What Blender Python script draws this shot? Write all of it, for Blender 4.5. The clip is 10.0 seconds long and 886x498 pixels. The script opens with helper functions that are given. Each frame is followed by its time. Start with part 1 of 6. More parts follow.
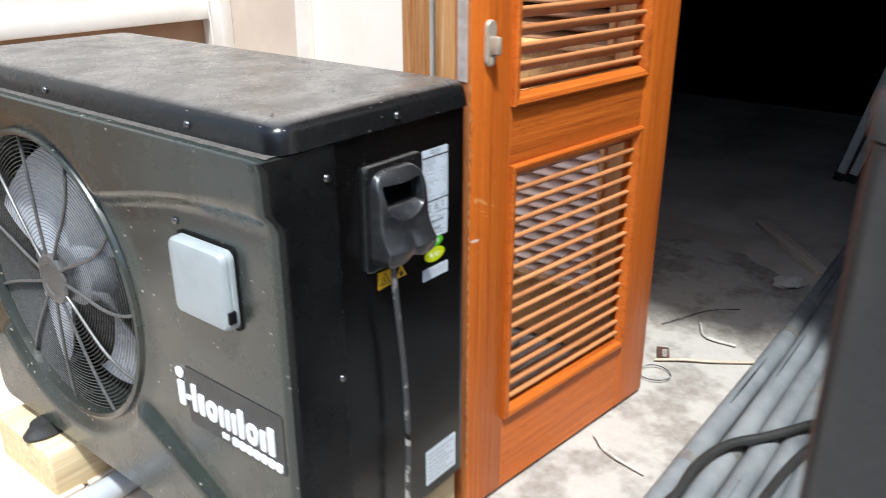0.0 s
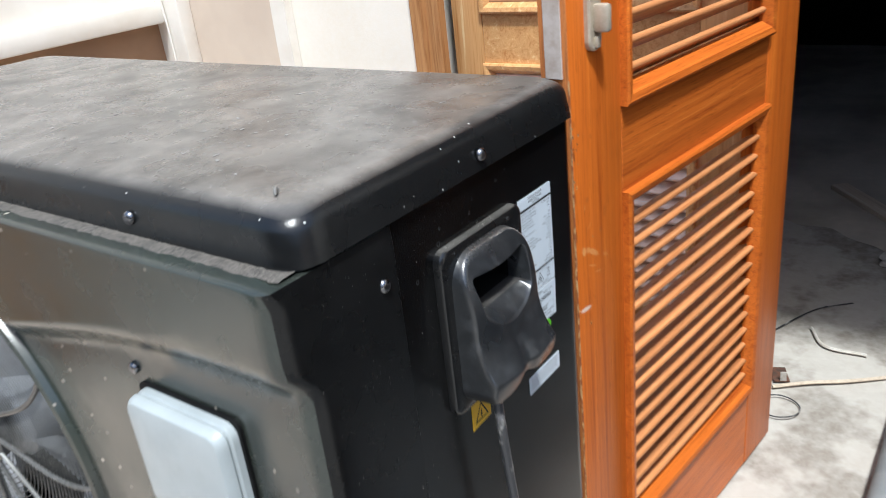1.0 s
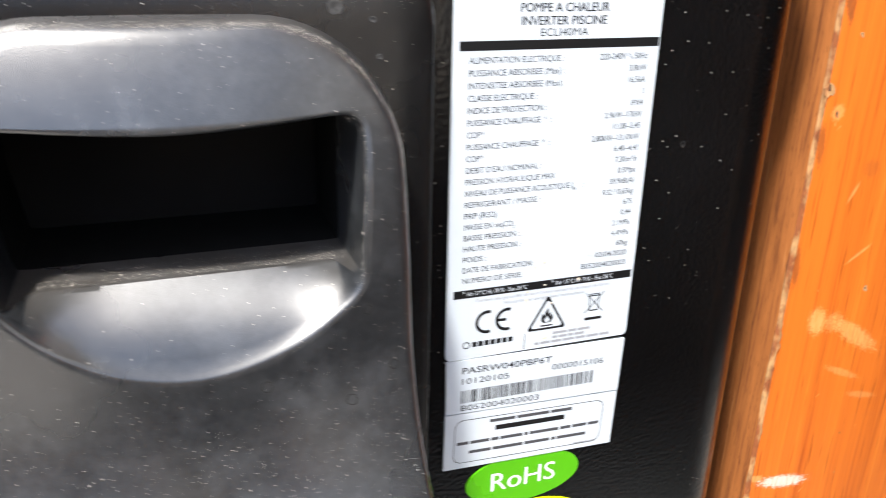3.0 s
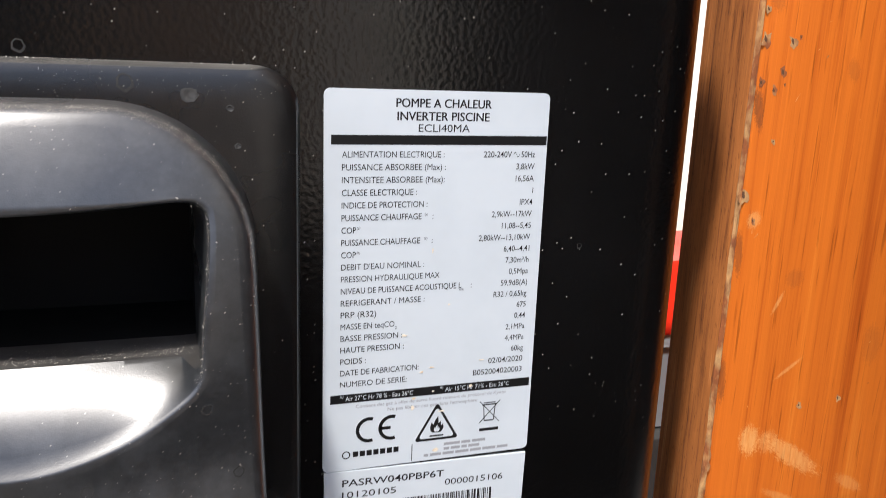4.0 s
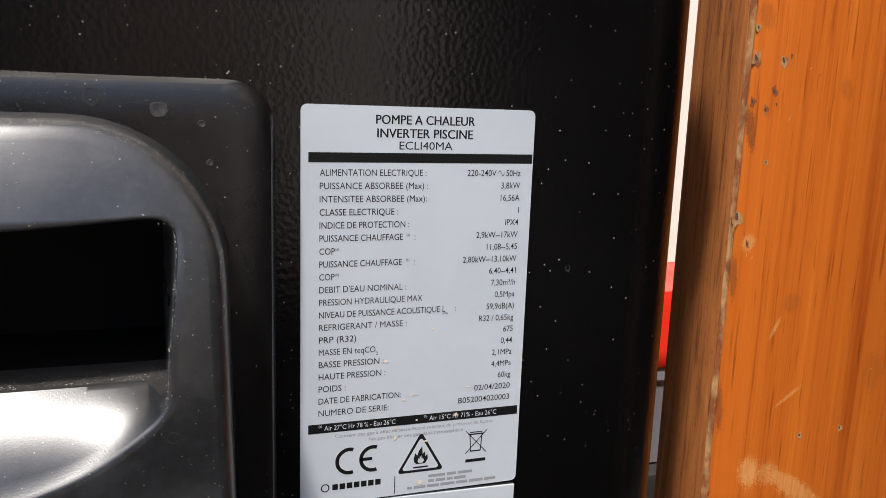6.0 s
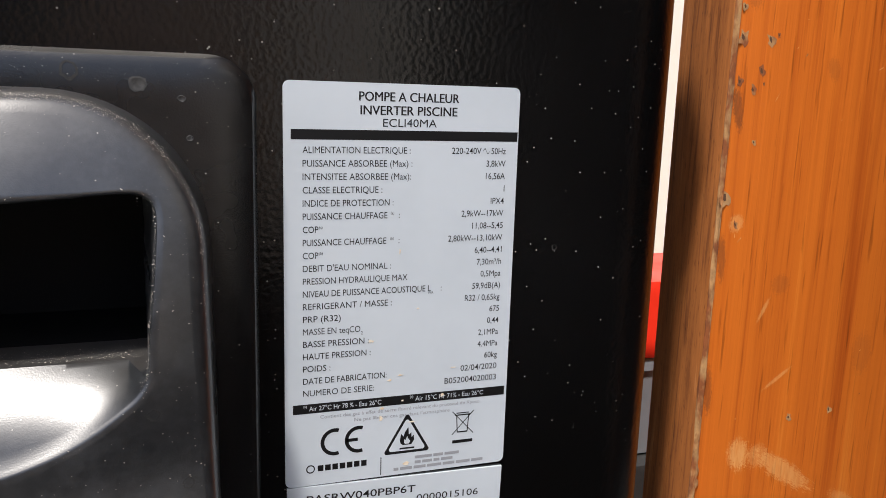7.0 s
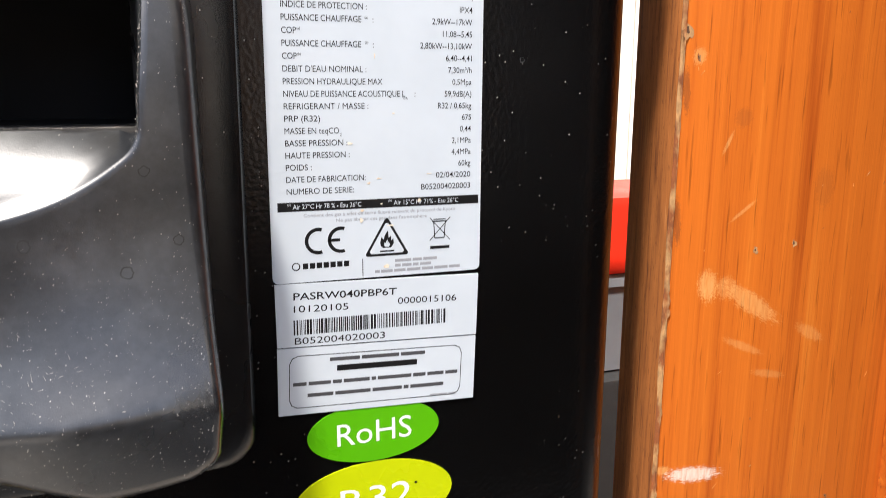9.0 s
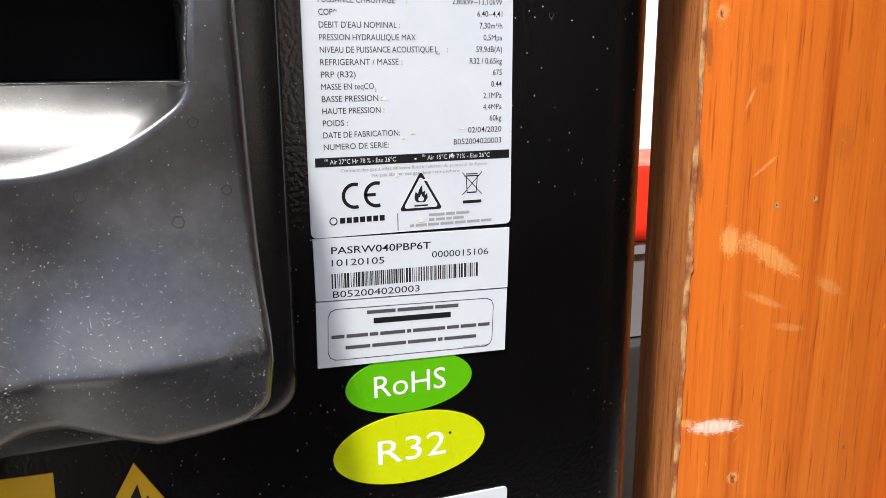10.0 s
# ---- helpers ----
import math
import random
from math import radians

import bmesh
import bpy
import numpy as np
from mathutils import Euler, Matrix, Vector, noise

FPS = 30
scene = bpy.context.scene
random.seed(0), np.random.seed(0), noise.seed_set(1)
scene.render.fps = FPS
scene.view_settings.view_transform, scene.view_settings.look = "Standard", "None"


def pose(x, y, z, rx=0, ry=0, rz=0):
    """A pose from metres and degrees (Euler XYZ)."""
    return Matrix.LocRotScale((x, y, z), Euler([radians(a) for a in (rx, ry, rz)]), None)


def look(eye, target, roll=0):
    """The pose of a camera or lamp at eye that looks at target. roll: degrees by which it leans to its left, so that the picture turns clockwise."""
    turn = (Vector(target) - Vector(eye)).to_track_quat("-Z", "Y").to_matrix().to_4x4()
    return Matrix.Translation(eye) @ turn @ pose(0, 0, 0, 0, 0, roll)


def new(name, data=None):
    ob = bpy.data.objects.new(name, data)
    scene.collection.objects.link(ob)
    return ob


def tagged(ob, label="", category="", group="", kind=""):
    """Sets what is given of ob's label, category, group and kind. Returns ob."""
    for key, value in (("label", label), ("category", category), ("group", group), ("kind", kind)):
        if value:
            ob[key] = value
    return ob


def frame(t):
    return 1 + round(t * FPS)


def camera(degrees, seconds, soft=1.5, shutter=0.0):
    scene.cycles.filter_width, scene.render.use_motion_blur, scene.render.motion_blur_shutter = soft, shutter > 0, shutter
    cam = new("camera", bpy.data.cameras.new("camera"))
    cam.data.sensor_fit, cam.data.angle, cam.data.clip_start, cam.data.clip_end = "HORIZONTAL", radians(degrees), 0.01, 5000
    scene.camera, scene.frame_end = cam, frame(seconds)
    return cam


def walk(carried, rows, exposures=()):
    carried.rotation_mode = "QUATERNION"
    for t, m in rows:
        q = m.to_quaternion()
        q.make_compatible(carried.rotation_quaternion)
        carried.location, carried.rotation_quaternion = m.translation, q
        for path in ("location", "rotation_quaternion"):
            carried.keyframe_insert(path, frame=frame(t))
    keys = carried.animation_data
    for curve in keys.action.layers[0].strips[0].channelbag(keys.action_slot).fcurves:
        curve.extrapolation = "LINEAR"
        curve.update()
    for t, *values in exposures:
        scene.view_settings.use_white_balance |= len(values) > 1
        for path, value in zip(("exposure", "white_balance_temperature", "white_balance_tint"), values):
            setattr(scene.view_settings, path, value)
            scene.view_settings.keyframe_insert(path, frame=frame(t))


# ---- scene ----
cam = camera(58.0, 10.0, soft=0.65, shutter=0.4)
PATH = [
    (0, (-0.6396, -0.8253, 1.2068), (0.8056, 0.3318, 0.45), -0.12),
    (0.2, (-0.6262, -0.7352, 1.1958), (0.819, 0.4248, 0.4436), -0.60),
    (0.5, (-0.5162, -0.6071, 1.1763), (0.9245, 0.5452, 0.404), -3.89),
    (0.7, (-0.4208, -0.5202, 1.1658), (1.016, 0.6205, 0.3694), -5.93),
    (1, (-0.3114, -0.4093, 1.1558), (1.1205, 0.7235, 0.3395), -6.67),
    (1.2, (-0.2316, -0.3487, 1.1289), (1.1936, 0.7865, 0.3042), -6.47),
    (1.4, (-0.1208, -0.2971, 1.0781), (1.2141, 0.9523, 0.2673), -5.17),
    (1.5, (-0.0624, -0.286, 1.0553), (1.1987, 1.0392, 0.2468), -4.52),
    (1.6, (-0.0042, -0.2768, 1.0328), (1.1744, 1.1176, 0.2161), -4.12),
    (1.8, (0.0921, -0.2488, 0.979), (1.1286, 1.2602, 0.1735), -3.41),
    (2, (0.1495, -0.2268, 0.9432), (1.0307, 1.3815, 0.1452), -2.30),
    (2.3, (0.1979, -0.2065, 0.9107), (0.9167, 1.4845, 0.1208), -0.89),
    (2.5, (0.2149, -0.2054, 0.897), (0.9009, 1.5086, 0.1278), -0.22),
    (2.6, (0.2217, -0.2061, 0.8934), (0.8869, 1.5118, 0.1146), 0.02),
    (3, (0.256, -0.2168, 0.873), (0.8897, 1.5323, 0.1391), 1.26),
    (3.2, (0.2683, -0.2212, 0.8689), (0.9122, 1.5464, 0.1898), 1.57),
    (4.3, (0.2992, -0.2199, 0.865), (0.9273, 1.6326, 0.4483), 2.25),
    (4.5, (0.2996, -0.2172, 0.8639), (0.929, 1.6378, 0.4604), 2.16),
    (5, (0.3027, -0.2137, 0.8649), (0.9363, 1.6449, 0.4855), 2.07),
    (5.5, (0.3029, -0.2149, 0.8635), (0.9394, 1.6444, 0.4921), 2.04),
    (7, (0.3062, -0.2158, 0.8548), (0.957, 1.6372, 0.4769), 1.79),
    (7.5, (0.3096, -0.2235, 0.8522), (0.9663, 1.6262, 0.4679), 1.62),
    (8, (0.3064, -0.2331, 0.8352), (0.964, 1.6158, 0.4494), 1.42),
    (8.5, (0.3072, -0.2365, 0.8179), (0.9592, 1.6102, 0.4123), 1.27),
    (9, (0.3059, -0.2412, 0.8039), (0.959, 1.6028, 0.3881), 0.37),
    (9.5, (0.2982, -0.2399, 0.7957), (0.9523, 1.5993, 0.3604), -0.29),
    (10, (0.2933, -0.2442, 0.7963), (0.9433, 1.5901, 0.335), -0.43),
]
EXPOSURES = [(0.0, 0.88, 5900, 6), (0.5, 0.78, 5880, 5), (1.0, 0.78, 5860, 5), (1.6, 0.68, 5860, 6), (2.0, 1.6, 6080, 7), (2.5, 1.85, 6400, 9), (3.0, 1.75, 6500, 9), (3.2, 1.62, 6500, 10), (4.3, 1.08, 6550, 11), (4.5, 1.06, 6550, 11), (5.0, 0.78, 6600, 11), (5.5, 0.68, 6600, 11), (7.0, 0.73, 6600, 11), (7.5, 1.15, 6600, 11), (8.0, 1.25, 6600, 11), (9.0, 1.33, 6650, 11), (10.0, 1.3, 6650, 11)]
walk(cam, [(t, look(eye, target, roll)) for t, eye, target, roll in PATH], EXPOSURES)

# ---- light ----
SUN_AZ, SUN_EL = 222.0, 65.0  # degrees anticlockwise from +x to where the sun stands, and its height
world = bpy.data.worlds.new("sky")
scene.world = world
world.use_nodes = True
wn = world.node_tree
sky = wn.nodes.new("ShaderNodeTexSky")
sky.sky_type, sky.sun_disc = "NISHITA", False
sky.sun_elevation, sky.sun_rotation = radians(SUN_EL), radians(90 - SUN_AZ)
sky.air_density, sky.dust_density = 1.0, 2.5
wn.links.new(sky.outputs[0], wn.nodes["Background"].inputs[0])
wn.nodes["Background"].inputs[1].default_value = 0.15
sun = new("sun", bpy.data.lights.new("sun", "SUN"))
sun.data.energy, sun.data.angle, sun.data.color = 3.3, radians(4.0), (1.0, 0.97, 0.92)
sd = Vector((math.cos(radians(SUN_AZ)) * math.cos(radians(SUN_EL)), math.sin(radians(SUN_AZ)) * math.cos(radians(SUN_EL)), math.sin(radians(SUN_EL))))
sun.matrix_world = look(sd * 20, (0, 0, 0))


# ---- materials ----
def material(name, base, rough=0.5, metal=0.0, alt=None, alt_scale=6.0, alt_range=(0.42, 0.62), grain=None, grain_scale=80.0, grain_amt=0.35,
             bump=0.0, bump_scale=300.0, specks=None, speck_scale=180.0, speck_size=0.12, stretch=(1, 1, 1), coat=0.0, spec=0.5, rough_var=0.1, per_object=0.0, lit_dust=None, lit_dust_amt=0.8, speck_fill=0.55, bump_detail=3.0):
    """A surface with broad stains (alt), fine grain, small specks of dirt and fine relief, in metres of the object's own space."""
    m = bpy.data.materials.new(name)
    m.use_nodes = True
    nt = m.node_tree
    n, l = nt.nodes, nt.links
    b = n["Principled BSDF"]
    b.inputs["Metallic"].default_value = metal
    b.inputs["Coat Weight"].default_value = coat
    b.inputs["Coat Roughness"].default_value = 0.12
    b.inputs["Specular IOR Level"].default_value = spec
    tc, mp = n.new("ShaderNodeTexCoord"), n.new("ShaderNodeMapping")
    mp.inputs["Scale"].default_value = stretch
    l.new(tc.outputs["Object"], mp.inputs[0])

    def noise_tex(scale, detail=4.0, rough_=0.6):
        t = n.new("ShaderNodeTexNoise")
        t.inputs["Scale"].default_value, t.inputs["Detail"].default_value, t.inputs["Roughness"].default_value = scale, detail, rough_
        l.new(mp.outputs[0], t.inputs[0])
        return t

    def ramp(src, lo, hi):
        r = n.new("ShaderNodeMapRange")
        r.inputs[1].default_value, r.inputs[2].default_value = lo, hi
        l.new(src, r.inputs[0])
        return r.outputs[0]

    def mix(fac, a, c, factor=1.0):
        x = n.new("ShaderNodeMix")
        x.data_type = "RGBA"
        if factor != 1.0:
            mu = n.new("ShaderNodeMath")
            mu.operation = "MULTIPLY"
            mu.inputs[1].default_value = factor
            l.new(fac, mu.inputs[0])
            fac = mu.outputs[0]
        l.new(fac, x.inputs[0])
        for slot, v in ((x.inputs[6], a), (x.inputs[7], c)):
            if isinstance(v, tuple):
                slot.default_value = (*v, 1)
            else:
                l.new(v, slot)
        return x.outputs[2]

    col = base
    if alt:
        col = mix(ramp(noise_tex(alt_scale).outputs[0], *alt_range), col, alt)
    if grain:
        col = mix(ramp(noise_tex(grain_scale, 6.0, 0.7).outputs[0], 0.35, 0.7), col, grain, grain_amt)
    if per_object:
        oi, hs = n.new("ShaderNodeObjectInfo"), n.new("ShaderNodeHueSaturation")
        rg = n.new("ShaderNodeMapRange")
        rg.inputs[3].default_value, rg.inputs[4].default_value = 1 - per_object, 1 + per_object
        l.new(oi.outputs["Random"], rg.inputs[0])
        l.new(rg.outputs[0], hs.inputs["Value"])
        if isinstance(col, tuple):
            hs.inputs["Color"].default_value = (*col, 1)
        else:
            l.new(col, hs.inputs["Color"])
        col = hs.outputs[0]
    if specks:
        v = n.new("ShaderNodeTexVoronoi")
        v.inputs["Scale"].default_value = speck_scale
        l.new(tc.outputs["Object"], v.inputs[0])
        d = n.new("ShaderNodeMapRange")
        d.inputs[1].default_value, d.inputs[2].default_value, d.inputs[3].default_value, d.inputs[4].default_value = speck_size, speck_size * 0.6, 0.0, 1.0
        l.new(v.outputs["Distance"], d.inputs[0])
        # only some cells carry a speck
        sep = n.new("ShaderNodeSeparateColor")
        l.new(v.outputs["Color"], sep.inputs[0])
        pick = ramp(sep.outputs[0], speck_fill, speck_fill + 0.05)
        mu = n.new("ShaderNodeMath")
        mu.operation = "MULTIPLY"
        l.new(d.outputs[0], mu.inputs[0])
        l.new(pick, mu.inputs[1])
        big = ramp(noise_tex(9.0, 2.0).outputs[0], 0.4, 0.62)
        mu2 = n.new("ShaderNodeMath")
        mu2.operation = "MULTIPLY"
        l.new(mu.outputs[0], mu2.inputs[0])
        l.new(big, mu2.inputs[1])
        col = mix(mu2.outputs[0], col, specks)
    if lit_dust:
        # patchy dust on level faces, also carrying the light that tops catch
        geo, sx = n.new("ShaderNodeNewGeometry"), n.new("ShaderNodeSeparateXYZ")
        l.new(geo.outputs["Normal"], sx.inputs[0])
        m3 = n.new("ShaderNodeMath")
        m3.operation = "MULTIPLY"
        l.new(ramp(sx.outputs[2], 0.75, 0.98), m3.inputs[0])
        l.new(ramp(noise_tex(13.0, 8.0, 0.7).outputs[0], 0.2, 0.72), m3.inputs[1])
        col = mix(m3.outputs[0], col, lit_dust, lit_dust_amt)
    if isinstance(col, tuple):
        b.inputs["Base Color"].default_value = (*col, 1)
    else:
        l.new(col, b.inputs["Base Color"])
    rr = n.new("ShaderNodeMapRange")
    rr.inputs[1].default_value, rr.inputs[2].default_value = 0.3, 0.7
    rr.inputs[3].default_value, rr.inputs[4].default_value = max(0.02, rough - rough_var), min(1.0, rough + rough_var)
    l.new(noise_tex(14.0).outputs[0], rr.inputs[0])
    l.new(rr.outputs[0], b.inputs["Roughness"])
    if bump:
        bp = n.new("ShaderNodeBump")
        bp.inputs["Strength"].default_value, bp.inputs["Distance"].default_value = bump, 0.002
        l.new(noise_tex(bump_scale, bump_detail).outputs[0], bp.inputs["Height"])
        l.new(bp.outputs[0], b.inputs["Normal"])
    return m


def wood(name, light, dark, across=55.0, along=2.2, axis="z", rough=0.35, coat=0.3, wear=None, per_object=0.12, pores=0.0):
    """Varnished wood whose grain runs along one axis of the object."""
    m = bpy.data.materials.new(name)
    m.use_nodes = True
    n, l = m.node_tree.nodes, m.node_tree.links
    b = n["Principled BSDF"]
    b.inputs["Specular IOR Level"].default_value = 0.2
    b.inputs["Roughness"].default_value, b.inputs["Coat Weight"].default_value, b.inputs["Coat Roughness"].default_value = rough, coat, 0.22
    tc, mp = n.new("ShaderNodeTexCoord"), n.new("ShaderNodeMapping")
    sc = [across, across, across]
    sc["xyz".index(axis)] = along
    mp.inputs["Scale"].default_value = sc
    l.new(tc.outputs["Object"], mp.inputs[0])
    oi = n.new("ShaderNodeObjectInfo")
    sh = n.new("ShaderNodeVectorMath")
    sh.operation = "SCALE"
    l.new(oi.outputs["Random"], sh.inputs["Scale"])
    sh.inputs[0].default_value = (7.0, 5.0, 9.0)
    ad = n.new("ShaderNodeVectorMath")
    l.new(mp.outputs[0], ad.inputs[0])
    l.new(sh.outputs[0], ad.inputs[1])
    t1 = n.new("ShaderNodeTexNoise")
    t1.inputs["Scale"].default_value, t1.inputs["Detail"].default_value, t1.inputs["Distortion"].default_value = 1.0, 5.0, 1.4
    l.new(ad.outputs[0], t1.inputs[0])
    t2 = n.new("ShaderNodeTexNoise")
    t2.inputs["Scale"].default_value, t2.inputs["Detail"].default_value, t2.inputs["Roughness"].default_value = 5.0, 4.0, 0.65
    l.new(ad.outputs[0], t2.inputs[0])
    half = n.new("ShaderNodeMath")
    half.operation = "MULTIPLY"
    half.inputs[1].default_value = 0.54
    l.new(t1.outputs[0], half.inputs[0])
    mx = n.new("ShaderNodeMath")
    mx.operation = "MULTIPLY_ADD"
    mx.inputs[1].default_value = 0.36
    l.new(t2.outputs[0], mx.inputs[0])
    l.new(half.outputs[0], mx.inputs[2])
    r = n.new("ShaderNodeValToRGB")
    r.color_ramp.elements[0].position, r.color_ramp.elements[0].color = 0.31, (*dark, 1)
    r.color_ramp.elements[1].position, r.color_ramp.elements[1].color = 0.58, (*light, 1)
    e = r.color_ramp.elements.new(0.425)
    e.color = (*[0.35 * d + 0.65 * k for d, k in zip(dark, light)], 1)
    e = r.color_ramp.elements.new(0.53)
    e.color = (*[0.1 * d + 0.9 * k for d, k in zip(dark, light)], 1)
    r.color_ramp.elements[3].position = 0.63
    r.color_ramp.elements[3].color = (*[min(0.9, k * f) for k, f in zip(light, (1.15, 1.5, 1.9))], 1)
    l.new(mx.outputs[0], r.inputs[0])
    col = r.outputs[0]
    if pores:
        # short dark vessels that lie along the fibres, gathered in bands
        pm, pt, pr = n.new("ShaderNodeMapping"), n.new("ShaderNodeTexNoise"), n.new("ShaderNodeMapRange")
        ps = [7.5 * across] * 3
        ps["xyz".index(axis)] = along * 22
        pm.inputs["Scale"].default_value = ps
        l.new(tc.outputs["Object"], pm.inputs[0])
        pt.inputs["Scale"].default_value, pt.inputs["Detail"].default_value = 1.0, 2.0
        l.new(pm.outputs[0], pt.inputs[0])
        pr.inputs[1].default_value, pr.inputs[2].default_value, pr.inputs[4].default_value = 0.6, 0.72, pores
        l.new(pt.outputs[0], pr.inputs[0])
        px = n.new("ShaderNodeMix")
        px.data_type = "RGBA"
        l.new(pr.outputs[0], px.inputs[0])
        l.new(col, px.inputs[6])
        px.inputs[7].default_value = (*[0.28 * d for d in dark], 1)
        col = px.outputs[2]
    # broad tonal patches
    tp, kp, hp = n.new("ShaderNodeTexNoise"), n.new("ShaderNodeMapRange"), n.new("ShaderNodeHueSaturation")
    tp.inputs["Scale"].default_value, tp.inputs["Detail"].default_value = 0.09, 3.0
    l.new(ad.outputs[0], tp.inputs[0])
    kp.inputs[1].default_value, kp.inputs[2].default_value, kp.inputs[3].default_value, kp.inputs[4].default_value = 0.3, 0.7, 0.82, 1.14
    l.new(tp.outputs[0], kp.inputs[0])
    l.new(kp.outputs[0], hp.inputs["Value"])
    l.new(col, hp.inputs["Color"])
    col = hp.outputs[0]
    if wear:
        t3 = n.new("ShaderNodeTexNoise")
        t3.inputs["Scale"].default_value, t3.inputs["Detail"].default_value, t3.inputs["Roughness"].default_value = 26.0, 8.0, 0.75
        l.new(tc.outputs["Object"], t3.inputs[0])
        k = n.new("ShaderNodeMapRange")
        k.inputs[1].default_value, k.inputs[2].default_value = 0.66, 0.72
        l.new(t3.outputs[0], k.inputs[0])
        x = n.new("ShaderNodeMix")
        x.data_type = "RGBA"
        l.new(k.outputs[0], x.inputs[0])
        l.new(col, x.inputs[6])
        x.inputs[7].default_value = (*wear, 1)
        col = x.outputs[2]
    if per_object:
        hs, rg = n.new("ShaderNodeHueSaturation"), n.new("ShaderNodeMapRange")
        rg.inputs[3].default_value, rg.inputs[4].default_value = 1 - per_object, 1 + per_object
        l.new(oi.outputs["Random"], rg.inputs[0])
        l.new(rg.outputs[0], hs.inputs["Value"])
        l.new(col, hs.inputs["Color"])
        col = hs.outputs[0]
    l.new(col, b.inputs["Base Color"])
    bp = n.new("ShaderNodeBump")
    bp.inputs["Strength"].default_value, bp.inputs["Distance"].default_value = 0.25, 0.002
    l.new(mx.outputs[0], bp.inputs["Height"])
    l.new(bp.outputs[0], b.inputs["Normal"])
    return m


DUST = (0.42, 0.39, 0.34)
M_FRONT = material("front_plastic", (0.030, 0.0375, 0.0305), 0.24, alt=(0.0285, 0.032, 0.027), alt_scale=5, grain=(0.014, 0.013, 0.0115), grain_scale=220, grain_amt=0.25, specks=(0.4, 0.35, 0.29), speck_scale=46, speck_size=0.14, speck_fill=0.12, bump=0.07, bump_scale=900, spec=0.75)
# Lid top: dust plus some of the sky's brightness in one colour.
M_LID = material("lid_plastic", (0.006, 0.0065, 0.007), 0.27, grain=(0.012, 0.012, 0.0115), grain_scale=160, grain_amt=0.4, specks=(0.5, 0.49, 0.45), speck_scale=75, speck_size=0.1, bump=0.12, bump_scale=700, spec=0.45, lit_dust=(0.215, 0.196, 0.174), lit_dust_amt=0.9)
M_SIDE = material("side_steel", (0.0016, 0.0016, 0.0017), 0.22, grain=(0.0025, 0.0023, 0.002), grain_scale=90, specks=DUST, speck_scale=380, speck_size=0.11, bump=0.05, bump_scale=640, bump_detail=0.6, rough_var=0.03, spec=0.5, alt=(0.004, 0.0041, 0.0044), alt_scale=3.2, alt_range=(0.5, 0.66))
# Shaded copy of the front plastic, for the shell's side.
M_SHELLSHADE = material("shell_shade_plastic", (0.0062, 0.0065, 0.0068), 0.27, alt=(0.0026, 0.0026, 0.0027), alt_scale=6, grain=(0.009, 0.0085, 0.008), grain_scale=220, grain_amt=0.3, specks=DUST, speck_scale=200, speck_size=0.08, bump=0.07, bump_scale=900, spec=0.35)
M_COVER = material("cover_plastic", (0.0095, 0.0105, 0.012), 0.3, grain=(0.07, 0.073, 0.076), grain_scale=420, grain_amt=0.2, alt=(0.03, 0.032, 0.035), alt_scale=66, alt_range=(0.5, 0.72), specks=DUST, speck_scale=520, speck_size=0.1, speck_fill=0.45, bump=0.035, bump_scale=2600, bump_detail=1.5, spec=0.95, rough_var=0.09, lit_dust=(0.06, 0.053, 0.046), lit_dust_amt=0.6)
M_BACK = material("back_plate_plastic", (0.0045, 0.0048, 0.0052), 0.27, grain=(0.04, 0.04, 0.039), grain_scale=200, grain_amt=0.08, alt=(0.009, 0.0093, 0.0098), alt_scale=18, alt_range=(0.52, 0.72), specks=DUST, speck_scale=420, speck_size=0.09, bump=0.05, bump_scale=1800, spec=0.6, rough_var=0.05, lit_dust=(0.2, 0.19, 0.17), lit_dust_amt=0.6)
M_DUST = material("dust_grain", (0.5, 0.465, 0.42), 0.9, alt=(0.35, 0.32, 0.28), alt_scale=90)
M_SPOT = material("water_mark", (0.035, 0.034, 0.033), 0.5, grain=(0.012, 0.012, 0.012), grain_scale=500, grain_amt=0.8)
M_PLUG = material("dried_drop", (0.05, 0.049, 0.047), 0.6, alt=(0.02, 0.02, 0.02), alt_scale=400)
# Near black: seal, catch, fan well, and shade painted into the hand-hold.
M_BLACKSHADE = material("black_and_shade", (0.002, 0.002, 0.002), 0.7, spec=0.2)
M_LABEL = material("label_film", (0.57, 0.62, 0.66), 0.32, alt=(0.54, 0.59, 0.63), alt_scale=30, rough_var=0.05)
M_INK = material("black_ink", (0.006, 0.006, 0.0065), 0.5, spec=0.3)
M_SOFTINK = material("soft_ink", (0.06, 0.06, 0.065), 0.5)
M_GREYINK = material("grey_ink", (0.3, 0.31, 0.33), 0.4)
M_WHITEINK = material("white_ink", (0.82, 0.84, 0.84), 0.4)
M_GREEN = material("green_film", (0.085, 0.40, 0.003), 0.3)
M_LIME = material("lime_film", (0.5, 0.58, 0.003), 0.3)
M_YELLOW = material("yellow_film", (0.72, 0.42, 0.01), 0.35)
M_SCREW = material("screw_steel", (0.25, 0.25, 0.26), 0.25, 1.0)
M_BOX = material("grey_plastic", (0.345, 0.378, 0.382), 0.4, alt=(0.3, 0.33, 0.335), alt_scale=12, grain=(0.41, 0.44, 0.445), grain_scale=60, grain_amt=0.2, bump=0.05)
M_BLADE = material("fan_blade_plastic", (0.45, 0.47, 0.5), 0.3, alt=(0.52, 0.54, 0.57), alt_scale=9)
M_WIRE = material("grille_plastic", (0.05, 0.051, 0.05), 0.4, grain=(0.19, 0.185, 0.172), grain_scale=150, grain_amt=0.55)
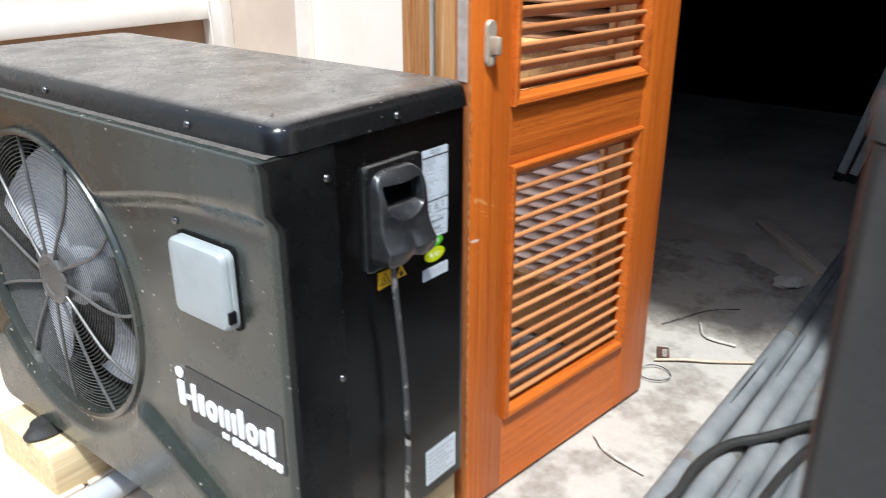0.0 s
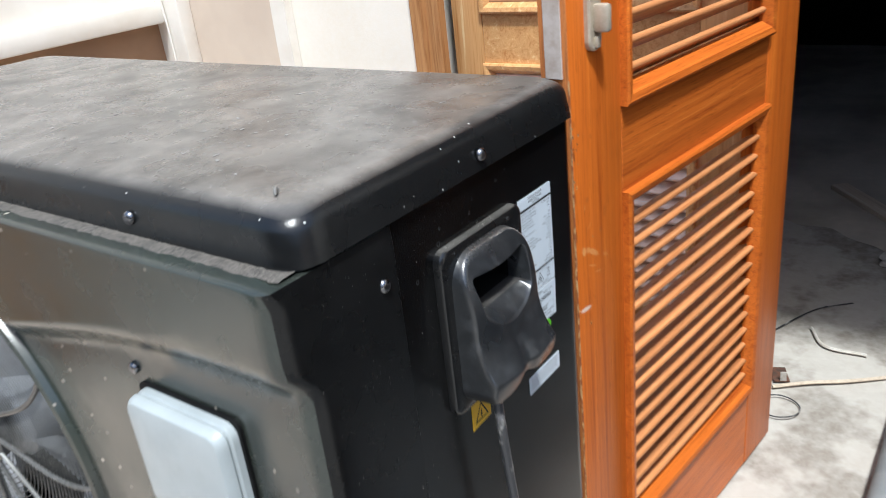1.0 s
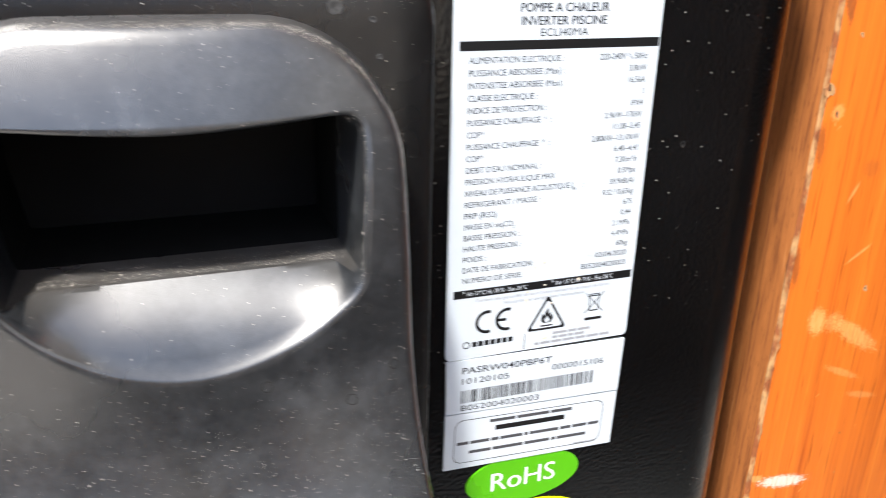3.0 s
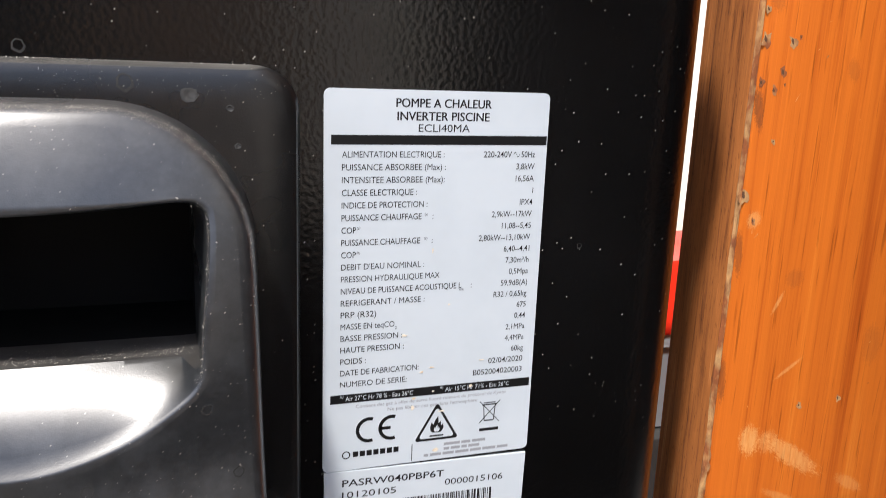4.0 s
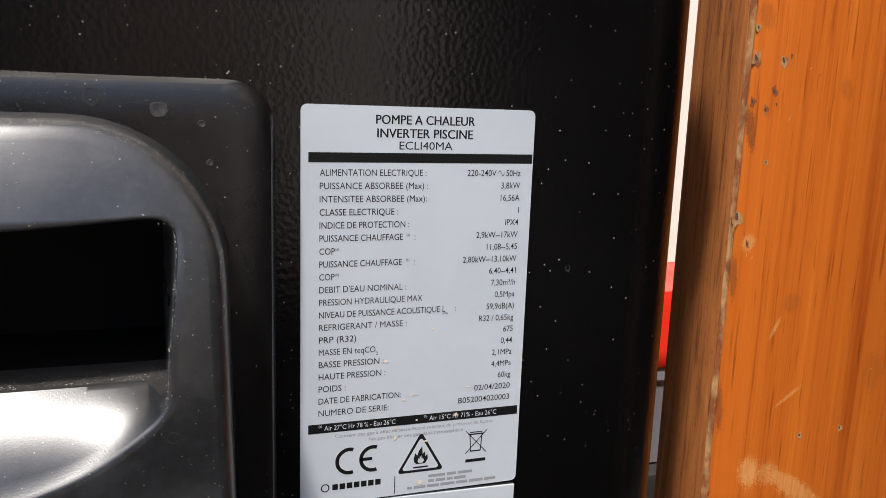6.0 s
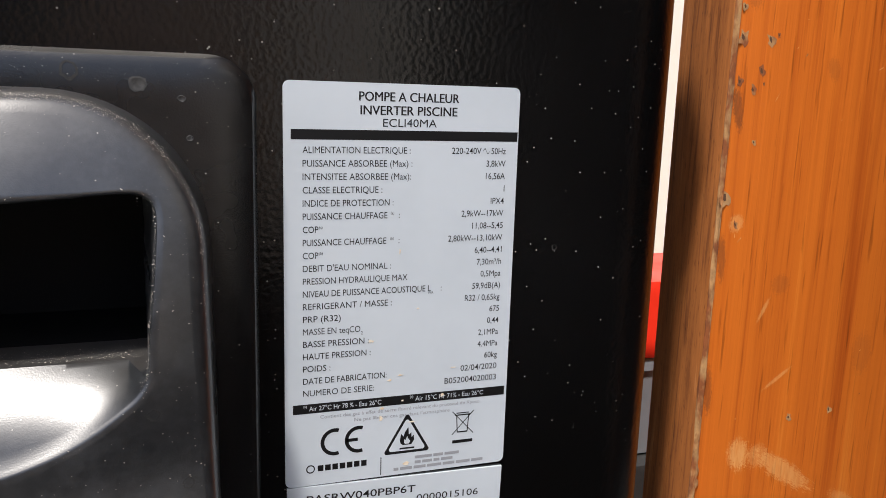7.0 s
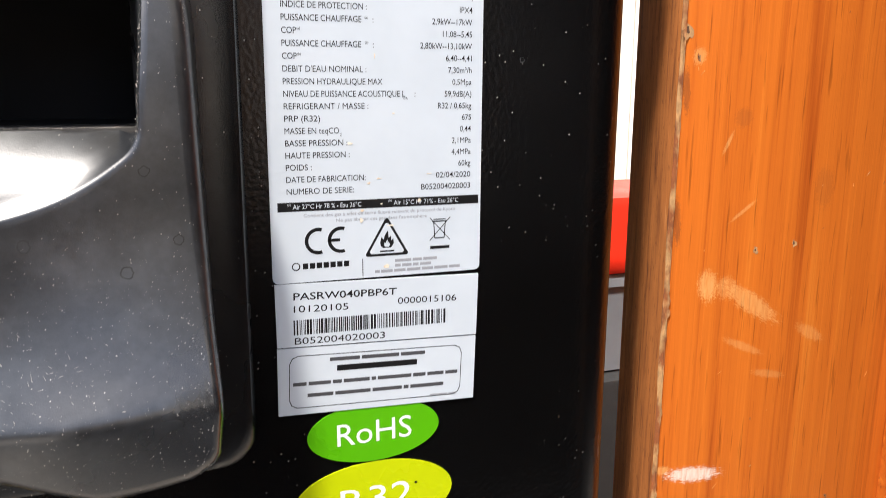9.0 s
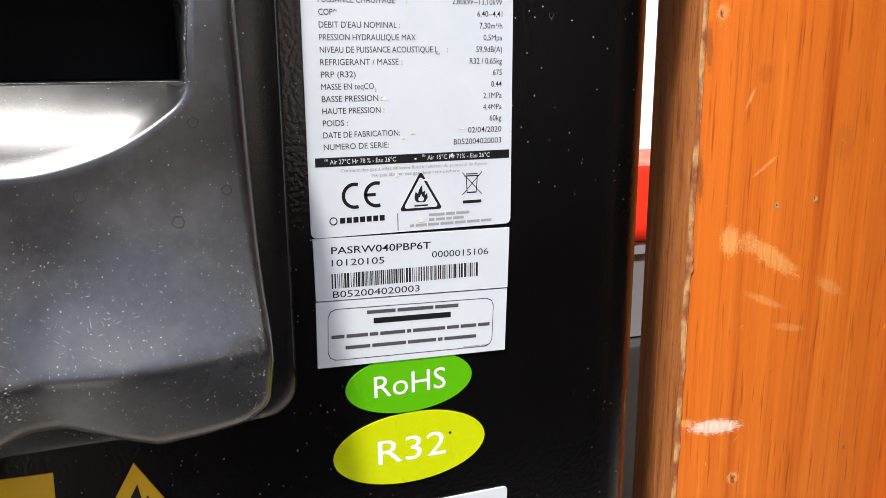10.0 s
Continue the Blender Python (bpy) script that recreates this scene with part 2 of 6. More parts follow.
M_RUBBER = material("black_rubber", (0.018, 0.018, 0.018), 0.6, grain=(0.05, 0.048, 0.044), grain_scale=120)
M_FOAM = material("foam_tube", (0.155, 0.172, 0.182), 0.75, alt=(0.225, 0.236, 0.242), alt_scale=8, grain=(0.2, 0.2, 0.19), grain_scale=45, grain_amt=0.35, bump=0.2, bump_scale=200, per_object=0.12)
M_TAPE = material("pale_tape", (0.2, 0.19, 0.17), 0.6, alt=(0.14, 0.135, 0.125), alt_scale=40)
M_CABLE = material("cable_rubber", (0.022, 0.022, 0.021), 0.5, grain=(0.06, 0.057, 0.052), grain_scale=90)
M_LEAD = material("grey_lead", (0.045, 0.045, 0.047), 0.45, alt=(0.3, 0.29, 0.27), alt_scale=24, alt_range=(0.55, 0.62))
M_CONCRETE = material("concrete", (0.4, 0.37, 0.33), 0.9, spec=0.2, alt=(0.23, 0.203, 0.172), alt_scale=5.0, alt_range=(0.47, 0.57), grain=(0.5, 0.48, 0.44), grain_scale=30, grain_amt=0.5, bump=0.5, bump_scale=60)
# Paler than the concrete outside: daylight is put into the colour.
M_INNERFLOOR = material("inner_concrete", (0.55, 0.49, 0.41), 0.95, spec=0.05, alt=(0.36, 0.315, 0.255), alt_scale=2.2, grain=(0.4, 0.375, 0.34), grain_scale=26, grain_amt=0.4, bump=0.3, bump_scale=60)
M_PLASTER = material("white_plaster", (0.82, 0.76, 0.66), 0.85, alt=(0.78, 0.71, 0.6), alt_scale=2.0, grain=(0.84, 0.81, 0.76), grain_scale=60, bump=0.2, bump_scale=120)
M_BEIGE = material("beige_plaster", (0.62, 0.52, 0.42), 0.85, alt=(0.56, 0.46, 0.37), alt_scale=3.0, bump=0.2, bump_scale=120)
M_TAN = material("tan_board", (0.35, 0.21, 0.12), 0.7, alt=(0.28, 0.165, 0.095), alt_scale=4.0)
M_WHITEPAINT = material("white_paint", (0.8, 0.76, 0.69), 0.45, alt=(0.74, 0.69, 0.61), alt_scale=6)
# Near-black plaster: the unlit room's darkness is put into the colour.
M_SHADEWALL = material("shade_plaster", (0.006, 0.0055, 0.005), 0.95, spec=0.1, alt=(0.004, 0.0037, 0.0035), alt_scale=1.5, bump=0.2, bump_scale=60)
# Dark render for unseen walls that block light and reflections.
M_UNSEENDARK = material("unseen_dark_render", (0.045, 0.03, 0.021), 0.9, alt=(0.03, 0.02, 0.014), alt_scale=1.2, bump=0.3, bump_scale=50)
M_UNSEENBROWN = material("unseen_brown_render", (0.66, 0.42, 0.28), 0.9, alt=(0.36, 0.21, 0.13), alt_scale=2.6, bump=0.3, bump_scale=50)
M_PAVING = material("tan_paving", (0.62, 0.54, 0.45), 0.85, alt=(0.52, 0.44, 0.36), alt_scale=5, grain=(0.58, 0.5, 0.42), grain_scale=50, bump=0.3, bump_scale=80, per_object=0.1)
M_PVC = material("grey_pvc", (0.46, 0.48, 0.5), 0.35, alt=(0.4, 0.42, 0.44), alt_scale=10)
M_DOOR = wood("door_wood", (0.63, 0.156, 0.0175), (0.39, 0.074, 0.009), coat=0.06, across=90.0, along=1.5, wear=(0.56, 0.22, 0.05), pores=0.5)
M_DOOR_H = wood("door_wood_level", (0.58, 0.146, 0.019), (0.31, 0.058, 0.009), axis="x", across=90.0, along=1.5, coat=0.06, pores=0.5)
M_EDGE = wood("dark_door_edge", (0.52, 0.18, 0.048), (0.15, 0.046, 0.017), coat=0.0, across=170.0, along=9.0, rough=0.7, wear=(0.06, 0.03, 0.016), pores=0.5)
M_SLAT = wood("bleached_slat_wood", (0.54, 0.235, 0.092), (0.35, 0.125, 0.042), axis="x", across=120.0, along=3.0, coat=0.03)
M_LEAF = wood("pale_door_wood", (0.72, 0.42, 0.18), (0.5, 0.23, 0.075))
M_LEAF_H = wood("pale_door_wood_level", (0.72, 0.42, 0.18), (0.5, 0.23, 0.075), axis="y")
# Pale slat wood, raised further to carry the sun's brightness in its colour.
M_LEAF_LIT = wood("lit_pale_slat_wood", (0.95, 0.75, 0.62), (0.9, 0.64, 0.49), axis="x", per_object=0.04)
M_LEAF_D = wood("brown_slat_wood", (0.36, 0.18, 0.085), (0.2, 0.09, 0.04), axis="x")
M_FRAME = wood("frame_wood", (0.52, 0.27, 0.11), (0.3, 0.13, 0.048))
M_TIMBER = wood("timber_block", (0.68, 0.55, 0.34), (0.46, 0.35, 0.19), axis="x", coat=0.0, rough=0.8)
M_PLANK = wood("plank_wood", (0.6, 0.51, 0.4), (0.42, 0.34, 0.26), axis="x", coat=0.0, rough=0.85)
M_ALU = material("aluminium", (0.82, 0.84, 0.77), 0.55, 0.1, alt=(0.7, 0.73, 0.66), alt_scale=20)
M_NICKEL = material("worn_nickel", (0.5, 0.43, 0.33), 0.5, 0.35, grain=(0.26, 0.21, 0.14), grain_scale=120)
M_PLATE = material("lock_plate", (0.5, 0.43, 0.38), 0.6, 0.1, alt=(0.4, 0.32, 0.26), alt_scale=40)
M_BLACKCAB = material("cabinet_plastic", (0.02, 0.0205, 0.021), 0.4, alt=(0.028, 0.028, 0.028), alt_scale=5, grain=(0.05, 0.05, 0.05), grain_scale=100, grain_amt=0.3, bump=0.15, bump_scale=400)
M_RED = material("red_plastic", (0.75, 0.03, 0.012), 0.35)
M_GREYTUB = material("grey_tub_plastic", (0.3, 0.32, 0.35), 0.45, alt=(0.26, 0.28, 0.31), alt_scale=14)
M_PALE = material("pale_debris", (0.6, 0.57, 0.52), 0.8, alt=(0.5, 0.46, 0.4), alt_scale=30)
M_CRUMB = material("plaster_crumb", (0.46, 0.43, 0.385), 0.9, alt=(0.34, 0.31, 0.27), alt_scale=60)
M_BARE = material("bare_wood", (0.55, 0.3, 0.12), 0.75, alt=(0.3, 0.085, 0.02), alt_scale=110, alt_range=(0.44, 0.54), grain=(0.06, 0.028, 0.014), grain_scale=380, grain_amt=0.55, stretch=(1, 1, 0.5))
M_FADE = material("faded_varnish", (0.68, 0.3, 0.09), 0.6, alt=(0.6, 0.17, 0.025), alt_scale=260, alt_range=(0.44, 0.56))
M_RUST = material("rusty_steel", (0.11, 0.045, 0.025), 0.8, alt=(0.05, 0.03, 0.022), alt_scale=90)
M_HOLE = material("worm_hole", (0.1, 0.045, 0.02), 0.9)


# ---- mesh helpers ----
def link_mesh(name, bm, mat, parent=None, label="", smooth=True, angle=35):
    me = bpy.data.meshes.new(name)
    bm.normal_update()
    bm.to_mesh(me)
    bm.free()
    if mat:
        me.materials.append(mat)
    if smooth:
        me.shade_smooth()
        me.set_sharp_from_angle(angle=radians(angle))
    ob = new(name, me)
    if parent:
        ob.parent = parent
    if label:
        ob["label"] = label
    return ob


part = link_mesh


def thing(name, label, category, at=(0, 0, 0), rz=0.0, group="", kind=""):
    e = new(name)
    e.empty_display_size = 0.05
    e.matrix_world = pose(*at, 0, 0, rz)
    return tagged(e, label, category, group, kind)


def box_bm(x0, x1, y0, y1, z0, z1, bevel=0.0, seg=2, bm=None):
    bm = bm or bmesh.new()
    r = bmesh.ops.create_cube(bm, size=1.0, matrix=Matrix.Translation(((x0 + x1) / 2, (y0 + y1) / 2, (z0 + z1) / 2)) @ Matrix.Diagonal((x1 - x0, y1 - y0, z1 - z0, 1)))
    if bevel:
        es = list({e for v in r["verts"] for e in v.link_edges})
        bmesh.ops.bevel(bm, geom=es, offset=bevel, segments=seg, affect="EDGES", profile=0.5)
    return bm


def loft_bm(loops, cap_start=False, cap_end=False, closed=True, bm=None):
    """Quads between loops of equal length; each loop is a list of points."""
    bm = bm or bmesh.new()
    vs = [[bm.verts.new(p) for p in lp] for lp in loops]
    k = len(vs[0])
    for a, b in zip(vs, vs[1:]):
        for i in range(k if closed else k - 1):
            j = (i + 1) % k
            bm.faces.new((a[i], a[j], b[j], b[i]))
    if cap_start:
        bm.faces.new(list(reversed(vs[0])))
    if cap_end:
        bm.faces.new(vs[-1])
    return bm


def tube_bm(points, radius, sides=10, closed=False, bm=None):
    """A round tube along points; radius may be a number or one value a point."""
    pts = [Vector(p) for p in points]
    loops = []
    up = Vector((0.0, 0.0, 1.0))
    for i, p in enumerate(pts):
        if closed:
            d = pts[(i + 1) % len(pts)] - pts[i - 1]
        else:
            d = pts[min(i + 1, len(pts) - 1)] - pts[max(i - 1, 0)]
        d.normalize()
        u = d.cross(up)
        if u.length < 1e-3:
            u = d.cross(Vector((1, 0, 0)))
        u.normalize()
        w = u.cross(d)
        r = radius[i] if isinstance(radius, (list, tuple)) else radius
        loops.append([p + (u * math.cos(a) + w * math.sin(a)) * r for a in (2 * math.pi * k / sides for k in range(sides))])
    if closed:
        loops.append(loops[0])
        bm = loft_bm(loops, bm=bm)
        bmesh.ops.remove_doubles(bm, verts=bm.verts, dist=1e-6)
        return bm
    return loft_bm(loops, True, True, bm=bm)


def spline(points, steps=8):
    """A smooth line through points (Catmull-Rom)."""
    p = [Vector(q) for q in points]
    p = [2 * p[0] - p[1]] + p + [2 * p[-1] - p[-2]]
    out = []
    for i in range(1, len(p) - 2):
        for k in range(steps):
            t = k / steps
            a, b, c, d = p[i - 1], p[i], p[i + 1], p[i + 2]
            out.append(0.5 * (2 * b + (c - a) * t + (2 * a - 5 * b + 4 * c - d) * t * t + (3 * b - a - 3 * c + d) * t ** 3))
    out.append(p[-2])
    return out


def rounded_rect(x0, x1, z0, z1, r, seg=8):
    """Corner points of a rounded rectangle in (x, z), anticlockwise from the lower left; r: one radius or four."""
    rs = r if isinstance(r, (list, tuple)) else [r] * 4
    out = []
    for (cx, cz, a0), q in zip(((x0, z0, 180), (x1, z0, 270), (x1, z1, 0), (x0, z1, 90)), rs):
        px, pz = cx + (q if cx == x0 else -q), cz + (q if cz == z0 else -q)
        for k in range(seg + 1):
            a = radians(a0 + 90 * k / seg)
            out.append((px + q * math.cos(a), pz + q * math.sin(a)))
    return out


def resample(loop, count, start=None):
    """Closed 2D loop at equal steps; begins nearest to start."""
    pts = list(loop)
    if start is not None:
        k = min(range(len(pts)), key=lambda i: (pts[i][0] - start[0]) ** 2 + (pts[i][1] - start[1]) ** 2)
        pts = pts[k:] + pts[:k]
    pts = pts + [pts[0]]
    d = [0.0]
    for a, b in zip(pts, pts[1:]):
        d.append(d[-1] + math.hypot(b[0] - a[0], b[1] - a[1]))
    out, j = [], 0
    for i in range(count):
        s = d[-1] * i / count
        while d[j + 1] < s:
            j += 1
        f = (s - d[j]) / max(1e-9, d[j + 1] - d[j])
        out.append((pts[j][0] + (pts[j + 1][0] - pts[j][0]) * f, pts[j][1] + (pts[j + 1][1] - pts[j][1]) * f))
    return out


def sheet_bm(outline, y, thick=0.0006, bm=None):
    """A thin film in the plane y with the given (x, z) outline, facing -y."""
    front = [(x, y, z) for x, z in outline]
    back = [(x, y + thick, z) for x, z in outline]
    return loft_bm([back, front], True, True, bm=bm)


def smoothstep(a, b, v):
    t = min(1.0, max(0.0, (v - a) / (b - a)))
    return t * t * (3 - 2 * t)


def screw_bm(r=0.0065):
    """A pan-head screw with a cross slot, its axis along -y, seat at y = 0."""
    prof = [(0.0, r * 0.98), (-0.15 * r, r), (-0.45 * r, r * 0.86), (-0.62 * r, r * 0.6), (-0.66 * r, r * 0.34)]
    loops = [[(q * math.cos(a), y, q * math.sin(a)) for a in (2 * math.pi * k / 20 for k in range(20))] for y, q in prof]
    bm = loft_bm(loops, False, True)
    for rz in (0, 90):
        m = Matrix.Rotation(radians(rz), 4, "Y")
        s = bmesh.new()
        box_bm(-0.42 * r, 0.42 * r, -0.7 * r, -0.63 * r, -0.07 * r, 0.07 * r, bm=s)
        s.transform(m)
        me = bpy.data.meshes.new("slot")
        s.to_mesh(me)
        s.free()
        bm.from_mesh(me)
        bpy.data.meshes.remove(me)
    return bm


# ---- ground, walls ----
def ground():
    bm = bmesh.new()
    n = 60
    grid = [[bm.verts.new((-2 + 8 * (i / n), -4 + 8 * (j / n), 0.004 * noise.noise((i * 0.35, j * 0.35, 0.0)) - 0.004)) for j in range(n + 1)] for i in range(n + 1)]
    for i in range(n):
        for j in range(n):
            bm.faces.new((grid[i][j], grid[i + 1][j], grid[i + 1][j + 1], grid[i][j + 1]))
    # the sheet runs on to the horizon
    rim = [grid[i][0] for i in range(n + 1)] + [grid[n][j] for j in range(1, n + 1)] + [grid[i][n] for i in range(n - 1, -1, -1)] + [grid[0][j] for j in range(n - 1, 0, -1)]
    far = [bm.verts.new((2 + (v.co.x - 2) * 120, v.co.y * 120, -0.006)) for v in rim]
    for a in range(len(rim)):
        b = (a + 1) % len(rim)
        bm.faces.new((rim[b], rim[a], far[a], far[b]))
    ob = link_mesh("ground", bm, M_CONCRETE)
    tagged(ob, "rough grey concrete floor, worn and dusty, running indoors", "floor", kind="structure")
    return ob


GROUND = ground()


def inner_floor():
    """Floor of the store room with a ragged edge, paler to make up for missing light."""
    edge = [(2.3 + 0.16 * noise.noise((y * 2.3, 0, 0)) + 0.05 * noise.noise((y * 9, 1, 0)), y) for y in [-2.83 + 4.44 * k / 160 for k in range(161)]]
    bm = bmesh.new()
    a = [bm.verts.new((x, y, 0.0)) for x, y in edge]
    b = [bm.verts.new((x + 0.02, y, 0.003)) for x, y in edge]
    c = [bm.verts.new((5.23, y, 0.003)) for x, y in edge]
    for p, q in ((a, b), (b, c)):
        for k in range(160):
            bm.faces.new((p[k], q[k], q[k + 1], p[k + 1]))
    bmesh.ops.recalc_face_normals(bm, faces=bm.faces)
    tagged(link_mesh("floor", bm, M_INNERFLOOR), "pale concrete floor of the store room, brightness set in colour", "floor", kind="structure")


inner_floor()


def wall(name, x0, x1, y0, y1, z0, z1, mat, label):
    ob = link_mesh(name, box_bm(x0, x1, y0, y1, z0, z1, 0.004), mat, smooth=False)
    return tagged(ob, label, "wall", kind="structure")


WX = 1.25  # outer face of the house wall
wall("wall_house", WX, WX + 0.16, 0.82, 1.78, 0, 2.6, M_PLASTER, "bright white plastered house wall in the sun")
wall("wall_house_lintel", WX, WX + 0.16, -0.03, 0.82, 2.1, 2.75, M_PLASTER, "white plastered wall over the doorway")
wall("wall_house_head", WX, WX + 0.16, -0.86, -0.03, 2.1, 2.75, M_PLASTER, "white plastered wall over the open doorway")
wall("wall_house_side", WX, WX + 0.16, -5.997, -0.86, 0, 2.6, M_PLASTER, "white plastered house wall beside the doorway")
wall("wall_inner_north", WX + 0.16, 5.4, 1.62, 1.78, 0, 2.75, M_SHADEWALL, "store room wall, its unlit darkness painted in")
wall("wall_inner_south", WX + 0.16, 5.4, -3.0, -2.84, 0, 2.75, M_SHADEWALL, "store room wall, its unlit darkness painted in")
wall("wall_inner_east", 5.24, 5.4, -2.84, 1.62, 0, 2.75, M_SHADEWALL, "store room back wall, its unlit darkness painted in")
# Unseen slab, added only for the shade it casts by the doorway.
wall("roof_eave", 0.85, WX - 0.003, -1.0, -0.1, 2.35, 2.45, M_PLASTER, "unseen plastered eave added to shade the doorway")
ceil_ob = link_mesh("ceiling", box_bm(WX, 5.4, -3.0, 1.78, 2.752, 2.85), M_SHADEWALL, smooth=False)
tagged(ceil_ob, "store room ceiling, its unlit darkness painted in", "ceiling", kind="structure")
# Two unseen walls, added so the pump's side mirrors something dark.
wall("wall_passage", 0.68, WX - 0.022, -1.02, -0.9, 0, 1.35, M_UNSEENDARK, "unseen dark wall added to darken the pump's reflections")
wall("wall_parapet", 0.2, 0.677, -1.02, -0.9, 0, 0.64, M_UNSEENDARK, "unseen low dark wall added to darken the pump's reflections")
# Unseen wall, added to give the side panel a brown reflection.
wall("wall_yard", -6.0, WX + 0.16, -6.2, -6.0, 0, 2.6, M_UNSEENBROWN, "unseen brown wall added for the pump's reflections")
# Unseen wall, added to hold back low sky from the doorway.
wall("wall_garden", -4.2, -4.0, -6.0, 3.0, 0, 2.4, M_UNSEENDARK, "unseen dark wall added to cut low sky light")
# end of the passage: beige wall beside a white framed opening
wall("wall_end", WX - 0.02, WX + 0.3, 1.79, 1.95, 0, 2.6, M_BEIGE, "beige plastered wall at the end of the passage")
tr = link_mesh("trim", loft_bm([[(WX - 0.03 + 0.006 * noise.noise((0, 0, z * 9)), 1.243 + 0.006 * noise.noise((3, 0, z * 7)), z), (WX - 0.002, 1.243, z), (WX - 0.002, 1.3, z), (WX - 0.028, 1.3 + 0.008 * noise.noise((5, 0, z * 8)), z)] for z in [0.05 * k for k in range(52)]], True, True), M_WHITEPAINT)
tagged(tr, "white painted strip running up the wall, wavy edged", "trim", kind="structure")
wall("wall_beige_pier", WX - 0.012, WX - 0.002, 1.302, 1.785, 0, 2.6, M_BEIGE, "beige painted stretch of the house wall")


def end_window():
    w = thing("window_1", "white painted frame of the glazed end wall with a tan board under its rail", "window", kind="structure")
    part("post", box_bm(1.19, 1.2375, 1.66, 1.785, 0, 2.5, 0.004), M_WHITEPAINT, w)
    part("cord", tube_bm(spline([(1.186, 1.722, 2.3), (1.184, 1.72, 1.2), (1.18, 1.719, 0.96), (1.186, 1.72, 0.8), (1.186, 1.722, 0.3)], 8), 0.0035, 8), M_WHITEPAINT, w, "white cord running down the post")
    part("post", box_bm(-0.9, -0.83, 1.72, 1.785, 0, 2.5, 0.004), M_WHITEPAINT, w)
    part("rail", box_bm(-0.83, 1.19, 1.725, 1.785, 0.882, 0.94, 0.005), M_WHITEPAINT, w)
    part("board", box_bm(-0.83, 1.19, 1.772, 1.79, 0, 0.882), M_TAN, w, "tan board below the rail")
    part("panel", box_bm(-0.83, 1.19, 1.765, 1.79, 0.94, 2.5), M_WHITEPAINT, w, "white panel above the rail")
    return w


end_window()


# ---- louvred doors ----
def slat_mesh(length, along, tilt):
    """One louvre blade with rounded edges, tilted; its long side runs along x or y, its front edge is high."""
    prof = rounded_rect(-0.0205, 0.0205, -0.0052, 0.0052, 0.0047, 3)
    t = radians(tilt)
    loops = []
    for s in [length * (k / 6 - 0.5) for k in range(7)]:
        lp = []
        for u, v in prof:
            d, z = u * math.cos(t) - v * math.sin(t), u * math.sin(t) + v * math.cos(t)
            lp.append((s, d, z) if along == "x" else (d, s, z))
        loops.append(lp)
    bm = loft_bm(loops, True, True)
    me = bpy.data.meshes.new("slat")
    bm.normal_update()
    bmesh.ops.recalc_face_normals(bm, faces=bm.faces)
    bm.to_mesh(me)
    bm.free()
    me.shade_smooth()
    me.set_sharp_from_angle(angle=radians(40))
    return me


def moulding_bm(s0, s1, z0, z1, front, w, proud):
    """The four mitred strips round a louvre panel, as four meshes in (s, depth, z)."""
    out = []
    corners = [(s0, z0), (s1, z0), (s1, z1), (s0, z1)]
    inner = [(s0 + w, z0 + w), (s1 - w, z0 + w), (s1 - w, z1 - w), (s0 + w, z1 - w)]
    for k in range(4):
        a, b, c, d = corners[k], corners[(k + 1) % 4], inner[(k + 1) % 4], inner[k]

        def at(p, q, f, dep):
            return (p[0] + (q[0] - p[0]) * f, dep, p[1] + (q[1] - p[1]) * f)
        prof = [(0.0, front + 0.01), (0.0, front - proud), (0.18, front - proud - 0.002), (0.55, front - proud), (0.8, front - 0.001), (1.0, front + 0.004), (1.0, front + 0.01)]
        out.append(loft_bm([[at(a, d, f, y) for f, y in prof], [at(b, c, f, y) for f, y in prof]], True, True))
    for bm in out:
        bmesh.ops.recalc_face_normals(bm, faces=bm.faces)
    return out


def louvre_door(name, label, mats, at, rz, width, height, stile, tilt):
    """A door leaf; local x along its width from the lock side, front face at y = 0, thickness towards +y."""
    mv, mh = mats[:2]
    th = 0.04
    d = thing(name, label, "door", at, rz, kind="structure")
    s0, s1 = stile - 0.006, width - stile - 0.008
    for x0, x1 in ((0.0, s0), (s1, width)):
        st = part("stile", box_bm(x0, x1, 0, th, 0.008, height, 0.003, 2), M_STILE if x0 == 0.0 and name == "door_1" else mv, d)
        if x0 == 0.0 and name == "door_1":
            # The faces towards -x take a darker, streakier wood.
            st.data.materials.append(M_EDGE)
            for f in st.data.polygons:
                if f.normal.x < -0.8:
                    f.material_index = 1
    rails = ((0.008, 0.215), (0.752, 0.9), (height - 0.12, height))
    for z0, z1 in rails:
        part("rail", box_bm(s0, s1, 0.001, th - 0.001, z0, z1, 0.002, 1), mh, d)
    me = None
    rng = random.Random(name)
    for z0, z1 in ((0.195, 0.771), (0.886, height - 0.105)):
        for bm in moulding_bm(s0 - 0.001, s1 + 0.001, z0, z1, 0.0, 0.024, 0.009):
            part("moulding", bm, mh, d)
        count = round((z1 - z0 - 0.05) / 0.0325)
        if me is None:
            me = slat_mesh(s1 - s0 - 0.004, "x", tilt)
            me.materials.append(mats[2])
        # Upper slats take the browner wood, without the painted sun.
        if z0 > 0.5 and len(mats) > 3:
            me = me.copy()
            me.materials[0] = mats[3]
        for k in range(count):
            z = z0 + 0.034 + (z1 - z0 - 0.062) * k / (count - 1)
            s = new("slat", me)
            s.parent = d
            s.matrix_local = pose((s0 + s1) / 2, 0.019 + rng.uniform(-0.0015, 0.0015), z + rng.uniform(-0.0012, 0.0012), rng.uniform(-4, 4), rng.uniform(-0.12, 0.12), 0)
    return d


